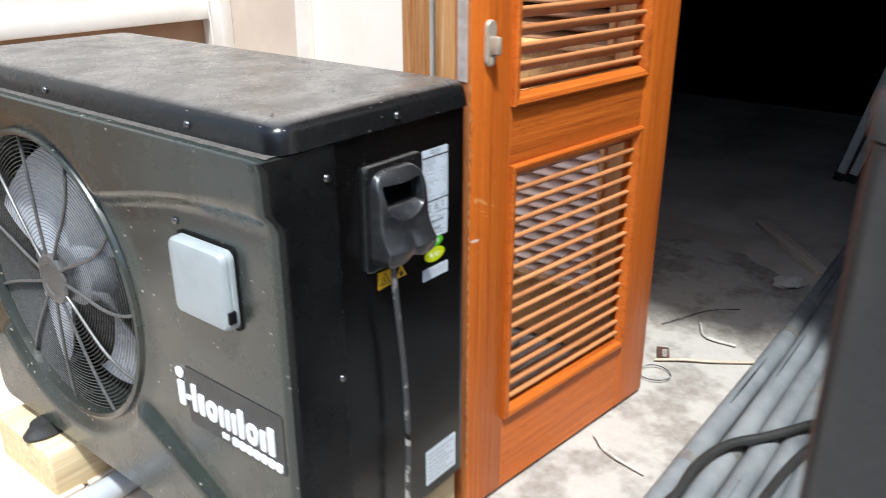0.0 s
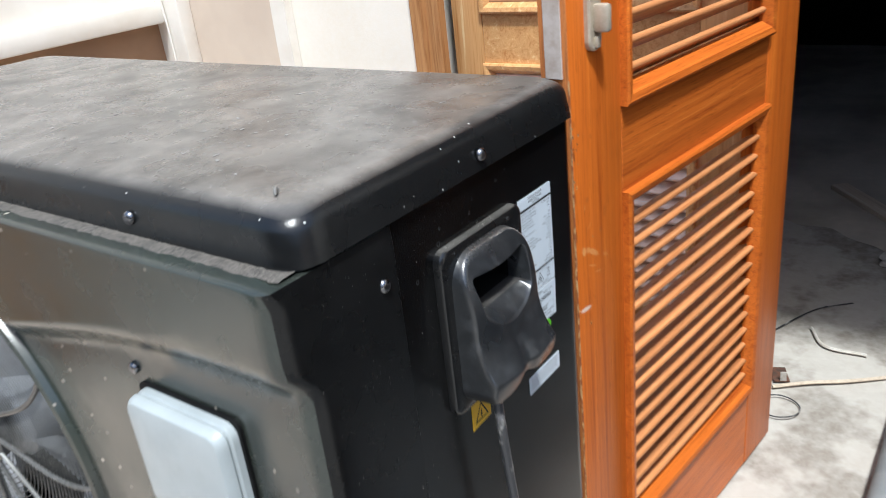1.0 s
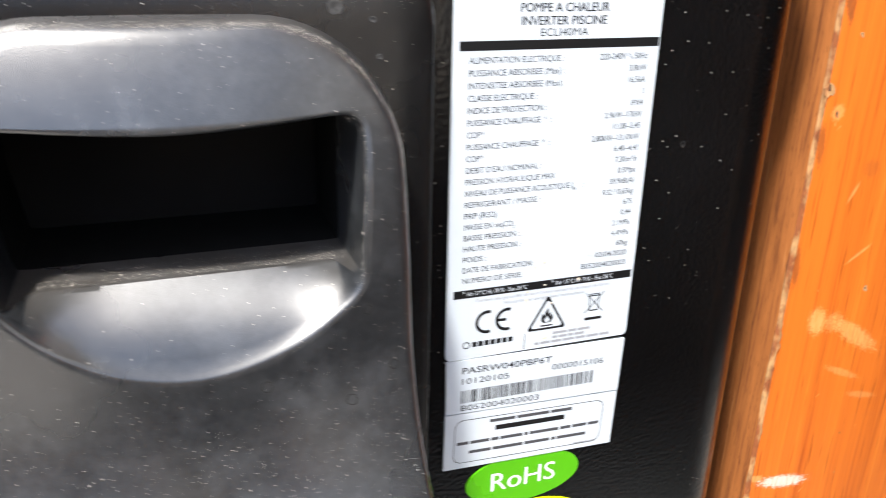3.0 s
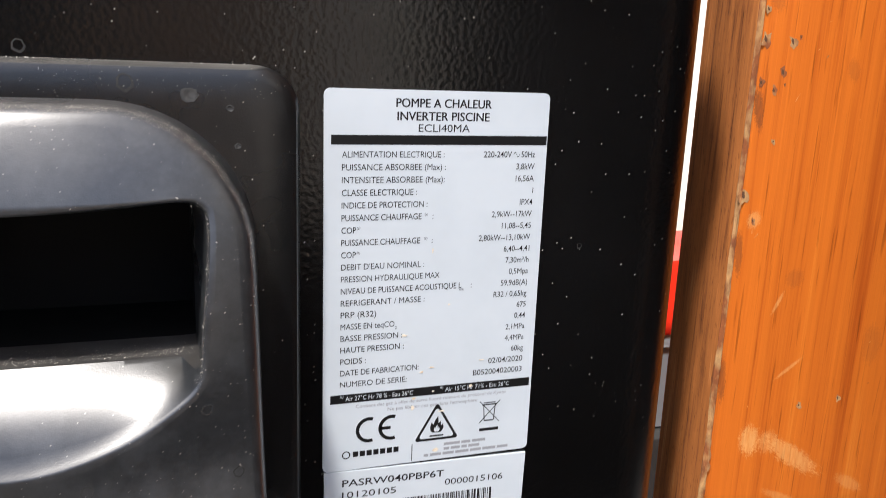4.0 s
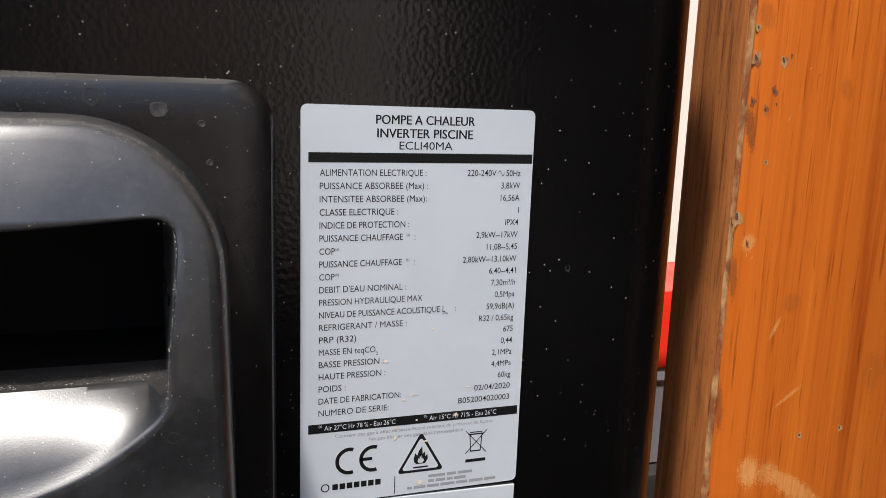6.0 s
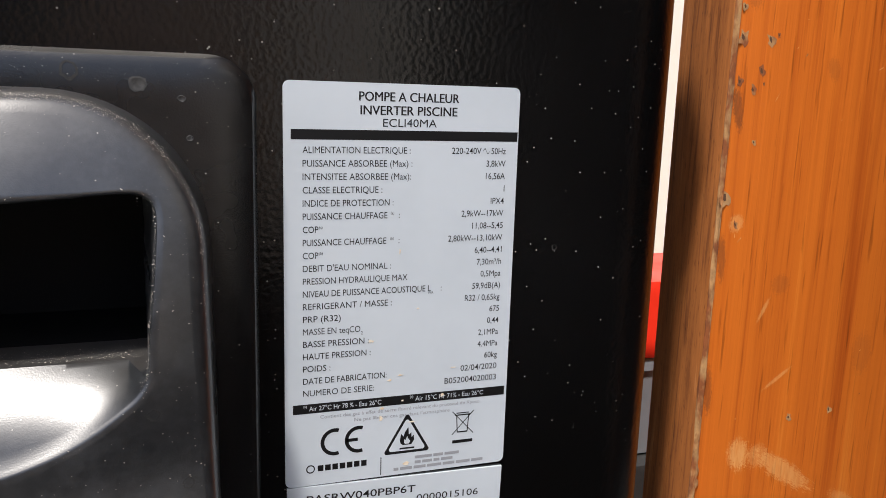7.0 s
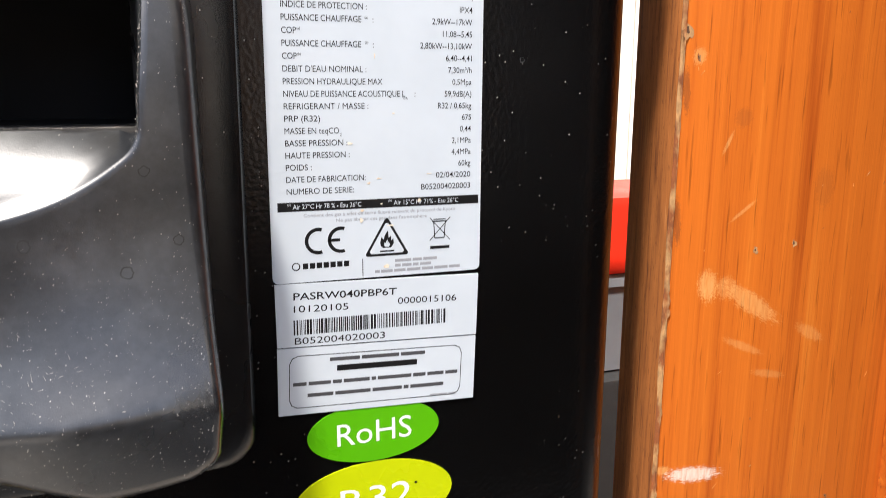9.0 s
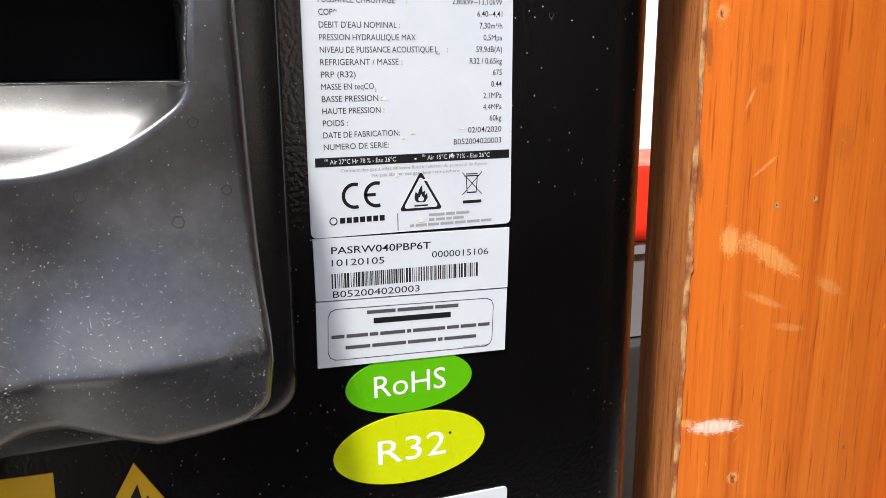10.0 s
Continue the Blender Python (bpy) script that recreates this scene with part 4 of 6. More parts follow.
def fan():
    g = thing("fan_grille", "black wire fan guard of fine rings and radial ribs", "")
    g.parent = pump
    bm = bmesh.new()
    k = 0.062
    while k < FR - 0.006:
        pts = [(0.03 - 0.012 * (1 - (k / FR) ** 2), FY + k * math.cos(a), FZ + k * math.sin(a)) for a in (2 * math.pi * i / 72 for i in range(72))]
        loops = []
        for i, p in enumerate(pts):
            a = 2 * math.pi * i / 72
            r = 0.0009
            loops.append([(p[0] + r * u, p[1] + r * v * math.cos(a), p[2] + r * v * math.sin(a)) for u, v in ((1, 0), (0, 1), (-1, 0), (0, -1))])
        loops.append(loops[0])
        loft_bm(loops, bm=bm)
        k += 0.0078
    bmesh.ops.remove_doubles(bm, verts=bm.verts, dist=1e-6)
    bmesh.ops.recalc_face_normals(bm, faces=bm.faces)
    rings = part("wire_mesh", bm, M_WIRE, g)
    rings["kind"] = "stuff"
    for i in range(11):
        a0 = radians(14 + 360 / 11 * i)
        pts = []
        for j in range(15):
            r = 0.05 + (FR - 0.05) * j / 14
            a = a0 + (0.13 if i in (3, 4, 5, 6) else 0.025) * math.sin(j / 14 * math.pi)
            pts.append((0.027 - 0.012 * (1 - (r / FR) ** 2) - 0.002, FY + r * math.cos(a), FZ + r * math.sin(a)))
        part("rib", tube_bm(pts, 0.0034, 8), M_WIRE, g)
    hub = [[(x, FY + r * math.cos(a), FZ + r * math.sin(a)) for a in (2 * math.pi * i / 48 for i in range(48))] for x, r in ((0.03, 0.05), (0.014, 0.054), (0.01, 0.05), (0.009, 0.036), (0.012, 0.033), (0.012, 0.004))]
    hb = loft_bm(hub, True, True)
    bmesh.ops.recalc_face_normals(hb, faces=hb.faces)
    part("guard_hub", hb, M_WIRE, g)
    rim = [[(x, FY + r * math.cos(a), FZ + r * math.sin(a)) for a in (2 * math.pi * i / 120 for i in range(121))] for x, r in ((0.017, FR + 0.011), (0.009, FR + 0.008), (0.007, FR + 0.002), (0.01, FR - 0.004), (0.03, FR - 0.007))]
    rb = loft_bm(rim, closed=False)
    bmesh.ops.remove_doubles(rb, verts=rb.verts, dist=1e-6)
    bmesh.ops.recalc_face_normals(rb, faces=rb.faces)
    part("rim", rb, M_FRONT, g)
    f = thing("fan", "dark grey fan with broad swept blades", "")
    f.parent = pump
    for i in range(4):
        a0 = radians(38 + 90 * i)
        loops = []
        for j in range(13):
            r = 0.065 + (FR - 0.032 - 0.065) * j / 12
            half = radians(20 + 20 * (j / 12) ** 0.7)
            sweep = radians(24) * (j / 12) ** 1.5
            row = []
            for q in range(9):
                u = q / 8 - 0.5
                a = a0 + sweep + 2 * half * u
                row.append((0.075 + 0.055 * u + 0.014 * math.cos(math.pi * u), FY + r * math.cos(a), FZ + r * math.sin(a)))
            loops.append(row)
        back = [[(x + 0.003, y, z) for x, y, z in row] for row in loops]
        bm = loft_bm(loops, closed=False)
        loft_bm(list(reversed(back)), closed=False, bm=bm)
        part("fan_blade", bm, M_BLADE, f)
    hubl = [[(x, FY + r * math.cos(a), FZ + r * math.sin(a)) for a in (2 * math.pi * i / 40 for i in range(40))] for x, r in ((0.11, 0.07), (0.055, 0.07), (0.046, 0.06), (0.044, 0.02))]
    hb = loft_bm(hubl, True, True)
    bmesh.ops.recalc_face_normals(hb, faces=hb.faces)
    part("fan_hub", hb, M_BLADE, f)
    # Black disc closes the well; its darkness is in the colour.
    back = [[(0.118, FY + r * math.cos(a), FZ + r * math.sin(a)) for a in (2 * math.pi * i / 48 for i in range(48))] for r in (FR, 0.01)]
    part("fan_well", loft_bm(back, False, True), M_BLACKSHADE, f)


fan()


def control_box():
    b = thing("control_box", "pale grey weatherproof control cover with a hinged flap", "")
    b.parent = pump
    y0, y1, z0, z1 = 0.1, 0.238, 0.626, 0.757
    rim = rounded_rect(y0 - 0.004, y1 + 0.004, z0 - 0.004, z1 + 0.004, 0.012)
    bm = loft_bm([[(0.026, y, z) for y, z in rim], [(0.0185, y, z) for y, z in rim]], True, True)
    bmesh.ops.recalc_face_normals(bm, faces=bm.faces)
    part("seal", bm, M_BLACKSHADE, b, "black rubber seal round the cover")
    o = resample(rounded_rect(y0, y1, z0, z1, 0.013), 80)
    cy, cz = (y0 + y1) / 2, (z0 + z1) / 2
    def ins(d, dx):
        return [(dx, cy + (y - cy) * (1 - 2 * d / (y1 - y0)), cz + (z - cz) * (1 - 2 * d / (z1 - z0))) for y, z in o]
    base = loft_bm([ins(0.0, 0.022), ins(0.0005, 0.012), ins(0.003, 0.0095), ins(0.01, 0.0095)], False, True)
    bmesh.ops.recalc_face_normals(base, faces=base.faces)
    part("base", base, M_BOX, b)
    flap = loft_bm([ins(0.002, 0.009), ins(0.0005, 0.007), ins(0.0015, 0.0005), ins(0.0045, -0.0035), ins(0.009, -0.0045), ins(0.03, -0.005)], True, True)
    bmesh.ops.recalc_face_normals(flap, faces=flap.faces)
    part("flap", flap, M_BOX, b)
    part("catch", box_bm(-0.001, 0.012, y0 - 0.0035, y0 + 0.004, 0.642, 0.662, 0.0015), M_BLACKSHADE, b, "black catch of the flap")
    return b


control_box()


def brand_plate():
    """Raised plate on the front with a plain white word-shape."""
    p = thing("name_plate", "dark plate with raised white word shapes", "")
    p.parent = pump
    o = rounded_rect(0.024, 0.28, 0.383, 0.497, 0.006)
    bm = loft_bm([[(0.0225, y, z) for y, z in o], [(0.0205, y, z) for y, z in o]], False, True)
    bmesh.ops.recalc_face_normals(bm, faces=bm.faces)
    part("plate", bm, M_BLACKCAB, p)
    def blob(y0, y1, z0, z1, r=0.004):
        b = loft_bm([[(0.0212, y, z) for y, z in rounded_rect(y0, y1, z0, z1, r, 4)], [(0.0175, y, z) for y, z in rounded_rect(y0, y1, z0, z1, r, 4)]], False, True)
        bmesh.ops.recalc_face_normals(b, faces=b.faces)
        part("word_shape", b, M_WHITEINK, p)
    base = 0.413
    blob(0.284, 0.304, base + 0.056, base + 0.077, 0.009)
    blob(0.286, 0.303, base, base + 0.05)
    blob(0.268, 0.281, base + 0.018, base + 0.027, 0.003)
    y = 0.263
    for w, h in ((0.012, 0.055), (0.015, 0.042), (0.029, 0.04), (0.0105, 0.04), (0.0105, 0.04), (0.0105, 0.04), (0.0135, 0.055), (0.029, 0.04), (0.013, 0.039), (0.015, 0.052)):
        if w == 0.029:
            ring_o, ring_i = rounded_rect(y - w, y, base, base + h, 0.013, 5), rounded_rect(y - w + 0.0095, y - 0.0095, base + 0.011, base + h - 0.011, 0.0046, 5)
            b = loft_bm([[(0.0212, a, c) for a, c in ring_o], [(0.0175, a, c) for a, c in ring_o], [(0.0175, a, c) for a, c in ring_i], [(0.0212, a, c) for a, c in ring_i]])
            bmesh.ops.recalc_face_normals(b, faces=b.faces)
            part("word_shape", b, M_WHITEINK, p)
        else:
            blob(y - w, y, base, base + h, 0.003)
        y -= w + 0.0065
    for k in range(2):
        blob(0.178 - 0.01 * k, 0.185 - 0.01 * k, 0.391, 0.402, 0.002)
    for k in range(7):
        w = 0.0155
        blob(0.158 - 0.0185 * k - w, 0.158 - 0.0185 * k, 0.388, 0.404, 0.004)
    return p


brand_plate()


CHIP = (0.2555, 0.7185)  # where the cover's crease is scraped


def handle_cover():
    c = thing("handle_cover", "black moulded plastic hand-hold cover over the cable entry, dusty", "")
    c.parent = pump
    o = resample(rounded_rect(0.1884, 0.3285, 0.687, 0.8629, 0.0115, 14), 300)
    cx, cz = 0.25845, 0.77495
    def ins(d, y):
        return [(cx + (x - cx) * (1 - 2 * d / 0.138), y, cz + (z - cz) * (1 - 2 * d / 0.1755)) for x, z in o]
    bm = loft_bm([ins(0, 0.001), ins(0.0, -0.0065), ins(0.0012, -0.0085), ins(0.0035, -0.0095), ins(0.012, -0.0095), ins(0.02, -0.0095)], False, False)
    bmesh.ops.recalc_face_normals(bm, faces=bm.faces)
    part("back_plate", bm, M_BACK, c)
    # outline of the cover, wavy at the foot where the cable comes out
    top = [(x, z) for x, z in rounded_rect(0.2015, 0.3155, 0.74, 0.853, [0.001, 0.001, 0.036, 0.03], 12)][13 * 2:13 * 4]
    foot = [(0.2005, 0.73), (0.2, 0.715), (0.204, 0.704), (0.214, 0.6985), (0.232, 0.698), (0.246, 0.7015), (0.257, 0.7065), (0.266, 0.7065), (0.276, 0.703), (0.288, 0.6985), (0.3, 0.6995), (0.3105, 0.7015), (0.3165, 0.7065), (0.3178, 0.72), (0.3168, 0.745)]
    outline = top + foot
    N = 300
    ctr = (0.258, 0.805)
    def polar(loop):
        """Sample a loop at equal angles seen from ctr."""
        pts = loop + [loop[0]]
        out = []
        for k in range(N):
            a = 2 * math.pi * k / N
            dx, dz = math.cos(a), math.sin(a)
            best = None
            for p, q in zip(pts, pts[1:]):
                ex, ez = q[0] - p[0], q[1] - p[1]
                den = dx * ez - dz * ex
                if abs(den) < 1e-12:
                    continue
                t = ((p[0] - ctr[0]) * ez - (p[1] - ctr[1]) * ex) / den
                u = ((p[0] - ctr[0]) * dz - (p[1] - ctr[1]) * dx) / den
                if t > 0 and -1e-6 <= u <= 1 + 1e-6 and (best is None or t > best):
                    best = t
            out.append((ctr[0] + dx * best, ctr[1] + dz * best))
        return out
    out2 = polar(outline)
    mouth = [(0.2170, 0.7945), (0.2190, 0.7900), (0.2265, 0.7825), (0.2378, 0.7755), (0.2490, 0.7720), (0.2594, 0.7708), (0.2705, 0.7722), (0.2830, 0.7762), (0.2938, 0.7825), (0.3003, 0.7890), (0.3016, 0.8000), (0.3030, 0.8147), (0.3036, 0.8245), (0.3025, 0.8290), (0.2975, 0.8308), (0.2820, 0.8298), (0.2660, 0.8290), (0.2533, 0.8289), (0.2386, 0.8296), (0.2250, 0.8307), (0.2165, 0.8312), (0.2135, 0.8290), (0.2130, 0.8230)]
    mouth = [(p.x, p.y) for p in spline([Vector((x, z, 0)) for x, z in mouth + mouth[:1]], 8)][:-1]
    m2 = polar(mouth)
    def clamp(v, a, b):
        return min(b, max(a, v))
    def face_y(x, z):
        crease = 0.7215 + 0.09 * math.sqrt((x - 0.262) ** 2 + 0.0001)
        h = z - crease
        above, below = 0.5 * (math.hypot(h, 0.0022) + h), 0.5 * (math.hypot(h, 0.001) - h)
        y = -0.0143 - 0.0228 * (1 - (1 - clamp((0.857 - z) / 0.088, 0.0, 1.0)) ** 2.6) + 0.42 * below
        y -= 0.0165 * clamp(1 - above / 0.05, 0.0, 1.0) ** 2.0
        y += 0.0055 * ((x - 0.258) / 0.056) ** 2 * smoothstep(0.7, 0.74, z)
        return y + 0.005 * math.exp(-((x - 0.262) / 0.013) ** 2) * smoothstep(0.775, 0.715, z)
    def towards(loop, d):
        r = []
        for x, z in loop:
            q = math.hypot(x - ctr[0], z - ctr[1])
            f = (q - d) / q
            r.append((ctr[0] + (x - ctr[0]) * f, ctr[1] + (z - ctr[1]) * f))
        return r
    loops = [[(x, -0.008, z) for x, z in towards(out2, -0.0012)]]
    for f, d in ((0.35, -0.0004), (0.65, 0.0002), (0.84, 0.0007), (0.93, 0.0014), (0.975, 0.0024), (0.993, 0.0036), (1.0, 0.005)):
        lp = towards(out2, d)
        loops.append([(x, -0.008 + (face_y(x, z) + 0.008) * f, z) for x, z in lp])
    rim = towards(out2, 0.005)
    for k in range(1, 80):
        f = k / 80
        lp = [(a[0] + (b[0] - a[0]) * f, a[1] + (b[1] - a[1]) * f) for a, b in zip(rim, towards(m2, -0.002))]
        loops.append([(x, face_y(x, z), z) for x, z in lp])
    loops.append([(x, face_y(x, z) + 0.0001, z) for x, z in towards(m2, -0.0012)])
    loops.append([(x, face_y(x, z) + 0.0004, z) for x, z in towards(m2, -0.0005)])
    loops.append([(x, face_y(x, z) + 0.0011, z) for x, z in m2])
    # sloping lip below, straight sides above, then the level shelf and the black insert
    def inner_edge(p):
        x, z = p
        if z < 0.7908:
            return (clamp(x, 0.2215, 0.2965), -0.0205, 0.7908)
        return (clamp(x, 0.2122, 0.3026), -0.0205, clamp(z, 0.7908, 0.8318))
    for f in (0.2, 0.4, 0.6, 0.8, 0.94, 1.0):
        lp = []
        for p in m2:
            q, y0 = inner_edge(p), face_y(*p) + 0.0011
            bow = -0.0022 * max(0.0, 1 - ((p[0] - 0.258) / 0.042) ** 2) * math.sin(math.pi * f) if p[1] < 0.7908 else 0.0
            lp.append((p[0] + (q[0] - p[0]) * f, y0 + (q[1] - y0) * f + bow, p[1] + (q[2] - p[1]) * f))
        loops.append(lp)
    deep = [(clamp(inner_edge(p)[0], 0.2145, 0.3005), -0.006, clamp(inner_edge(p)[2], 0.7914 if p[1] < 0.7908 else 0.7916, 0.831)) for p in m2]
    edge = [inner_edge(p) for p in m2]
    loops.append([(a[0] + (b[0] - a[0]) * 0.04, a[1] + (b[1] - a[1]) * 0.04, a[2] + (b[2] - a[2]) * 0.04) for a, b in zip(edge, deep)])
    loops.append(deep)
    bm = loft_bm(loops)
    bmesh.ops.recalc_face_normals(bm, faces=bm.faces)
    part("cover", bm, M_COVER, c)
    # Insert blacker than the cover: the recess's shade is put into its colour.
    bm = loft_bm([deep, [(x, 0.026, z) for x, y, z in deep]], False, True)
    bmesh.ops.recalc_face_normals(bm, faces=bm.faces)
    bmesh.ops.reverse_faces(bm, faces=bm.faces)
    part("cavity", bm, M_BLACKSHADE, c)
    rng = random.Random(77)
    def grain(bm, x, y, z, r, q, long=1.0):
        a0 = rng.uniform(0, 6.28) if long == 1.0 else 0.0
        st = long * rng.choice((1.0, 1.0, 1.3, 2.6))
        pts = [(r * st * math.cos(a0 + t), r * math.sin(a0 + t)) for t in (0.0, 1.3, 2.4, 3.5, 4.9)]
        cq, sq = math.cos(q), math.sin(q)
        ring = [bm.verts.new((x + u * cq - v * sq, y, z + u * sq + v * cq)) for u, v in pts]
        tip = bm.verts.new((x, y - r * 0.5, z))
        for k in range(5):
            bm.faces.new((ring[k], ring[(k + 1) % 5], tip))
    bm = bmesh.new()
    for _ in range(230):
        i = rng.randrange(N)
        (ax, az), (bx, bz) = rim[i], m2[i]
        f = rng.random() ** 3.0 if rng.random() < 0.5 else rng.random()
        x, z = ax + (bx - ax) * f, az + (bz - az) * f
        if z < 0.74 and rng.random() < 0.4:
            continue
        grain(bm, x, face_y(x, z) - 0.00003, z, 0.00003 + 0.000025 * rng.expovariate(1.0), rng.uniform(0, 3.1))
    for _ in range(900):
        x, z = rng.uniform(0.206, 0.31), rng.uniform(0.706, 0.768)
        if (x - 0.258) / 0.05 > -1 and rng.random() < 0.35 + 0.65 * (z < 0.755):
            grain(bm, x, face_y(x, z) - 0.00002, z, 0.00002 + 0.00002 * rng.expovariate(1.0), rng.uniform(0, 3.1))
    # coarser specks and short scratches over the belly of the cover, crowding towards its free edge
    for k in range(760):
        x, z = (rng.gauss(0.3115, 0.0022), rng.uniform(0.705, 0.76)) if k % 6 == 0 else (rng.uniform(0.206, 0.313), rng.gauss(0.737, 0.017))
        if 0.704 < z < 0.771 and 0.204 < x < 0.3145:
            grain(bm, x, face_y(x, z) - 0.00003, z, 0.00004 + 0.00003 * rng.expovariate(1.0), rng.uniform(0, 3.1))
    for k in range(70):
        x, z = rng.gauss(0.272, 0.014), rng.gauss(0.734, 0.008)
        if z > 0.723:
            grain(bm, x, face_y(x, z) - 0.00003, z, rng.uniform(0.00003, 0.00005), rng.choice((0.3, 1.9, 2.4)) + rng.gauss(0, 0.25), rng.uniform(8.0, 24.0))
    # a scraped patch by the crease
    for _ in range(110):
        x, z = rng.gauss(CHIP[0], 0.002), rng.gauss(CHIP[1], 0.0028)
        grain(bm, x, face_y(x, z) - 0.00003, z, 0.00003 + 0.00005 * rng.expovariate(1.0), rng.uniform(-0.9, 0.5), rng.choice((1.0, 1.0, 2.0)))
    for _ in range(200):
        x, z = rng.uniform(0.193, 0.326), rng.gauss(0.8575, 0.002)
        if 0.8545 < z < 0.861:
            grain(bm, x, -0.00955, z, 0.00003 + 0.000025 * rng.expovariate(1.0), rng.uniform(0, 3.1))
    for _ in range(160):
        x = rng.gauss(0.195, 0.002)
        if 0.193 < x < 0.199:
            grain(bm, x, -0.00955, rng.uniform(0.7, 0.85), rng.uniform(0.00004, 0.0001), rng.uniform(0, 3.1))
    for _ in range(2600):
        i = rng.randrange(N)
        x, z = m2[i]
        if x > 0.299:
            f = rng.gauss(0.0, 0.00016)
            grain(bm, x + f, face_y(x, z) - 0.00004 + 0.0008 * (f < 0), z + rng.gauss(0, 0.001), 0.000025 + 0.000025 * rng.expovariate(1.0), rng.uniform(0, 3.1))
    def settled_grain(x, y, z, r):
        a0 = rng.uniform(0, 6.28)
        ring = [bm.verts.new((x + r * math.cos(a0 + t), y + r * math.sin(a0 + t), z)) for t in (0.0, 1.3, 2.6, 3.9, 5.1)]
        tip = bm.verts.new((x, y, z + 0.8 * r))
        for k in range(5):
            bm.faces.new((ring[k], ring[(k + 1) % 5], tip))
    # dust settled on the top edges of the cover and its plate
    steps = ((0.0, -0.0012), (0.35, -0.0004), (0.65, 0.0002), (0.84, 0.0007), (0.93, 0.0014), (0.975, 0.0024), (0.993, 0.0036), (1.0, 0.005))
    for _ in range(9000):
        i, g, k = rng.randrange(N), rng.random(), rng.choice((2, 3, 3, 3, 4))
        (ax, az), (bx, bz) = out2[i], out2[(i + 1) % N]
        ax, az = ax + (bx - ax) * g, az + (bz - az) * g
        if az > 0.848 - 0.022 * rng.random() ** 2:
            h = rng.random()
            f, d = (a + (b - a) * h for a, b in zip(steps[k], steps[k + 1]))
            (x, z), = towards([(ax, az)], d)
            settled_grain(x, -0.008 + (face_y(x, z) + 0.008) * f, z + 0.00002, 0.00003 + 0.000035 * rng.expovariate(1.0))
    for _ in range(5200):
        i, g = rng.randrange(N), rng.random()
        (ax, az), (bx, bz) = out2[i], out2[(i + 1) % N]
        ax, az = ax + (bx - ax) * g, az + (bz - az) * g
        if ax > 0.268 and az > 0.8 + 0.04 * rng.random():
            (x, z), = towards([(ax, az)], rng.gauss(0.0016, 0.00045))
            settled_grain(x, -0.008 + (face_y(x, z) + 0.008) * 0.945 - 0.0002, z, 0.000032 + 0.00003 * rng.expovariate(1.0))
    for _ in range(420):
        settled_grain(rng.uniform(0.206, 0.316), rng.uniform(-0.0085, -0.0005), 0.8629, 0.00003 + 0.00005 * rng.expovariate(1.0))
    # grit lying on the shelf inside the hand-hold
    for _ in range(1500):
        x, y = rng.uniform(0.222, 0.3), -0.0198 + 0.0065 * rng.expovariate(1.0)
        if y < -0.008:
            settled_grain(x, y, 0.7912, 0.00004 + 0.00004 * rng.expovariate(1.0))
    gr = part("dust", bm, M_DUST, c, smooth=False)
    gr["kind"] = "stuff"
    bm = bmesh.new()
    for _ in range(1700):
        x, z = rng.uniform(0.142, 0.445), rng.uniform(0.6, 0.91)
        w = 0.25 + 0.75 * (noise.noise((x * 14, z * 14, 3.0)) > 0.05)
        if 0.185 < x < 0.335 and 0.685 < z < 0.866 or 0.333 < x < 0.407 and 0.62 < z < 0.86:
            continue
        if x > 0.2 and rng.random() > w * 0.7:
            continue
        grain(bm, x, -0.00005, z, 0.000025 + 0.000025 * rng.expovariate(1.0), rng.uniform(0, 3.1))
    for _ in range(150):
        x, z = rng.gauss(0.17, 0.012), rng.uniform(0.7, 0.9)
        if 0.142 < x < 0.188:
            grain(bm, x, -0.00005, z, 0.00004 + 0.00006 * rng.expovariate(1.0), rng.uniform(0, 3.1))
    gr = part("dust", bm, M_DUST, pump, smooth=False)
    gr["kind"] = "stuff"
    bm = bmesh.new()
    for _ in range(220):
        x, z = rng.uniform(0.028, 0.134), rng.uniform(0.35, 0.905)
        grain(bm, x, -0.0031, z, 0.00005 + 0.00007 * rng.expovariate(1.0), rng.uniform(1.0, 2.0))
    gr = part("dust", bm, M_DUST, pump, smooth=False)
    gr["kind"] = "stuff"
    spots = bmesh.new()
    for x, z, r, y in ((0.286, 0.8578, 0.0021, -0.00956), (0.2515, 0.8785, 0.0017, -0.00004), (0.262, 0.8655, 0.0016, -0.00004), (0.2385, 0.874, 0.0011, -0.00004), (0.2495, 0.871, 0.001, -0.00004), (0.2575, 0.89, 0.0012, -0.00004), (0.204, 0.882, 0.0016, -0.00004), (0.2, 0.868, 0.0024, -0.00004), (0.165, 0.846, 0.0022, -0.00004), (0.3, 0.894, 0.0018, -0.00004), (0.317, 0.9, 0.0012, -0.00004), (0.418, 0.81, 0.0009, -0.00004)):
        outer = [spots.verts.new((x + r * q * math.cos(a), y - 0.00002, z + r * q * 1.1 * math.sin(a))) for a, q in ((2 * math.pi * k / 14, rng.uniform(0.85, 1.08)) for k in range(14))]
        hole = [spots.verts.new((x + (v.co.x - x) * 0.72, y - 0.00004, z + (v.co.z - z) * 0.72 + 0.0002)) for v in outer]
        for k in range(14):
            spots.faces.new((outer[k], outer[(k + 1) % 14], hole[(k + 1) % 14], hole[k]))
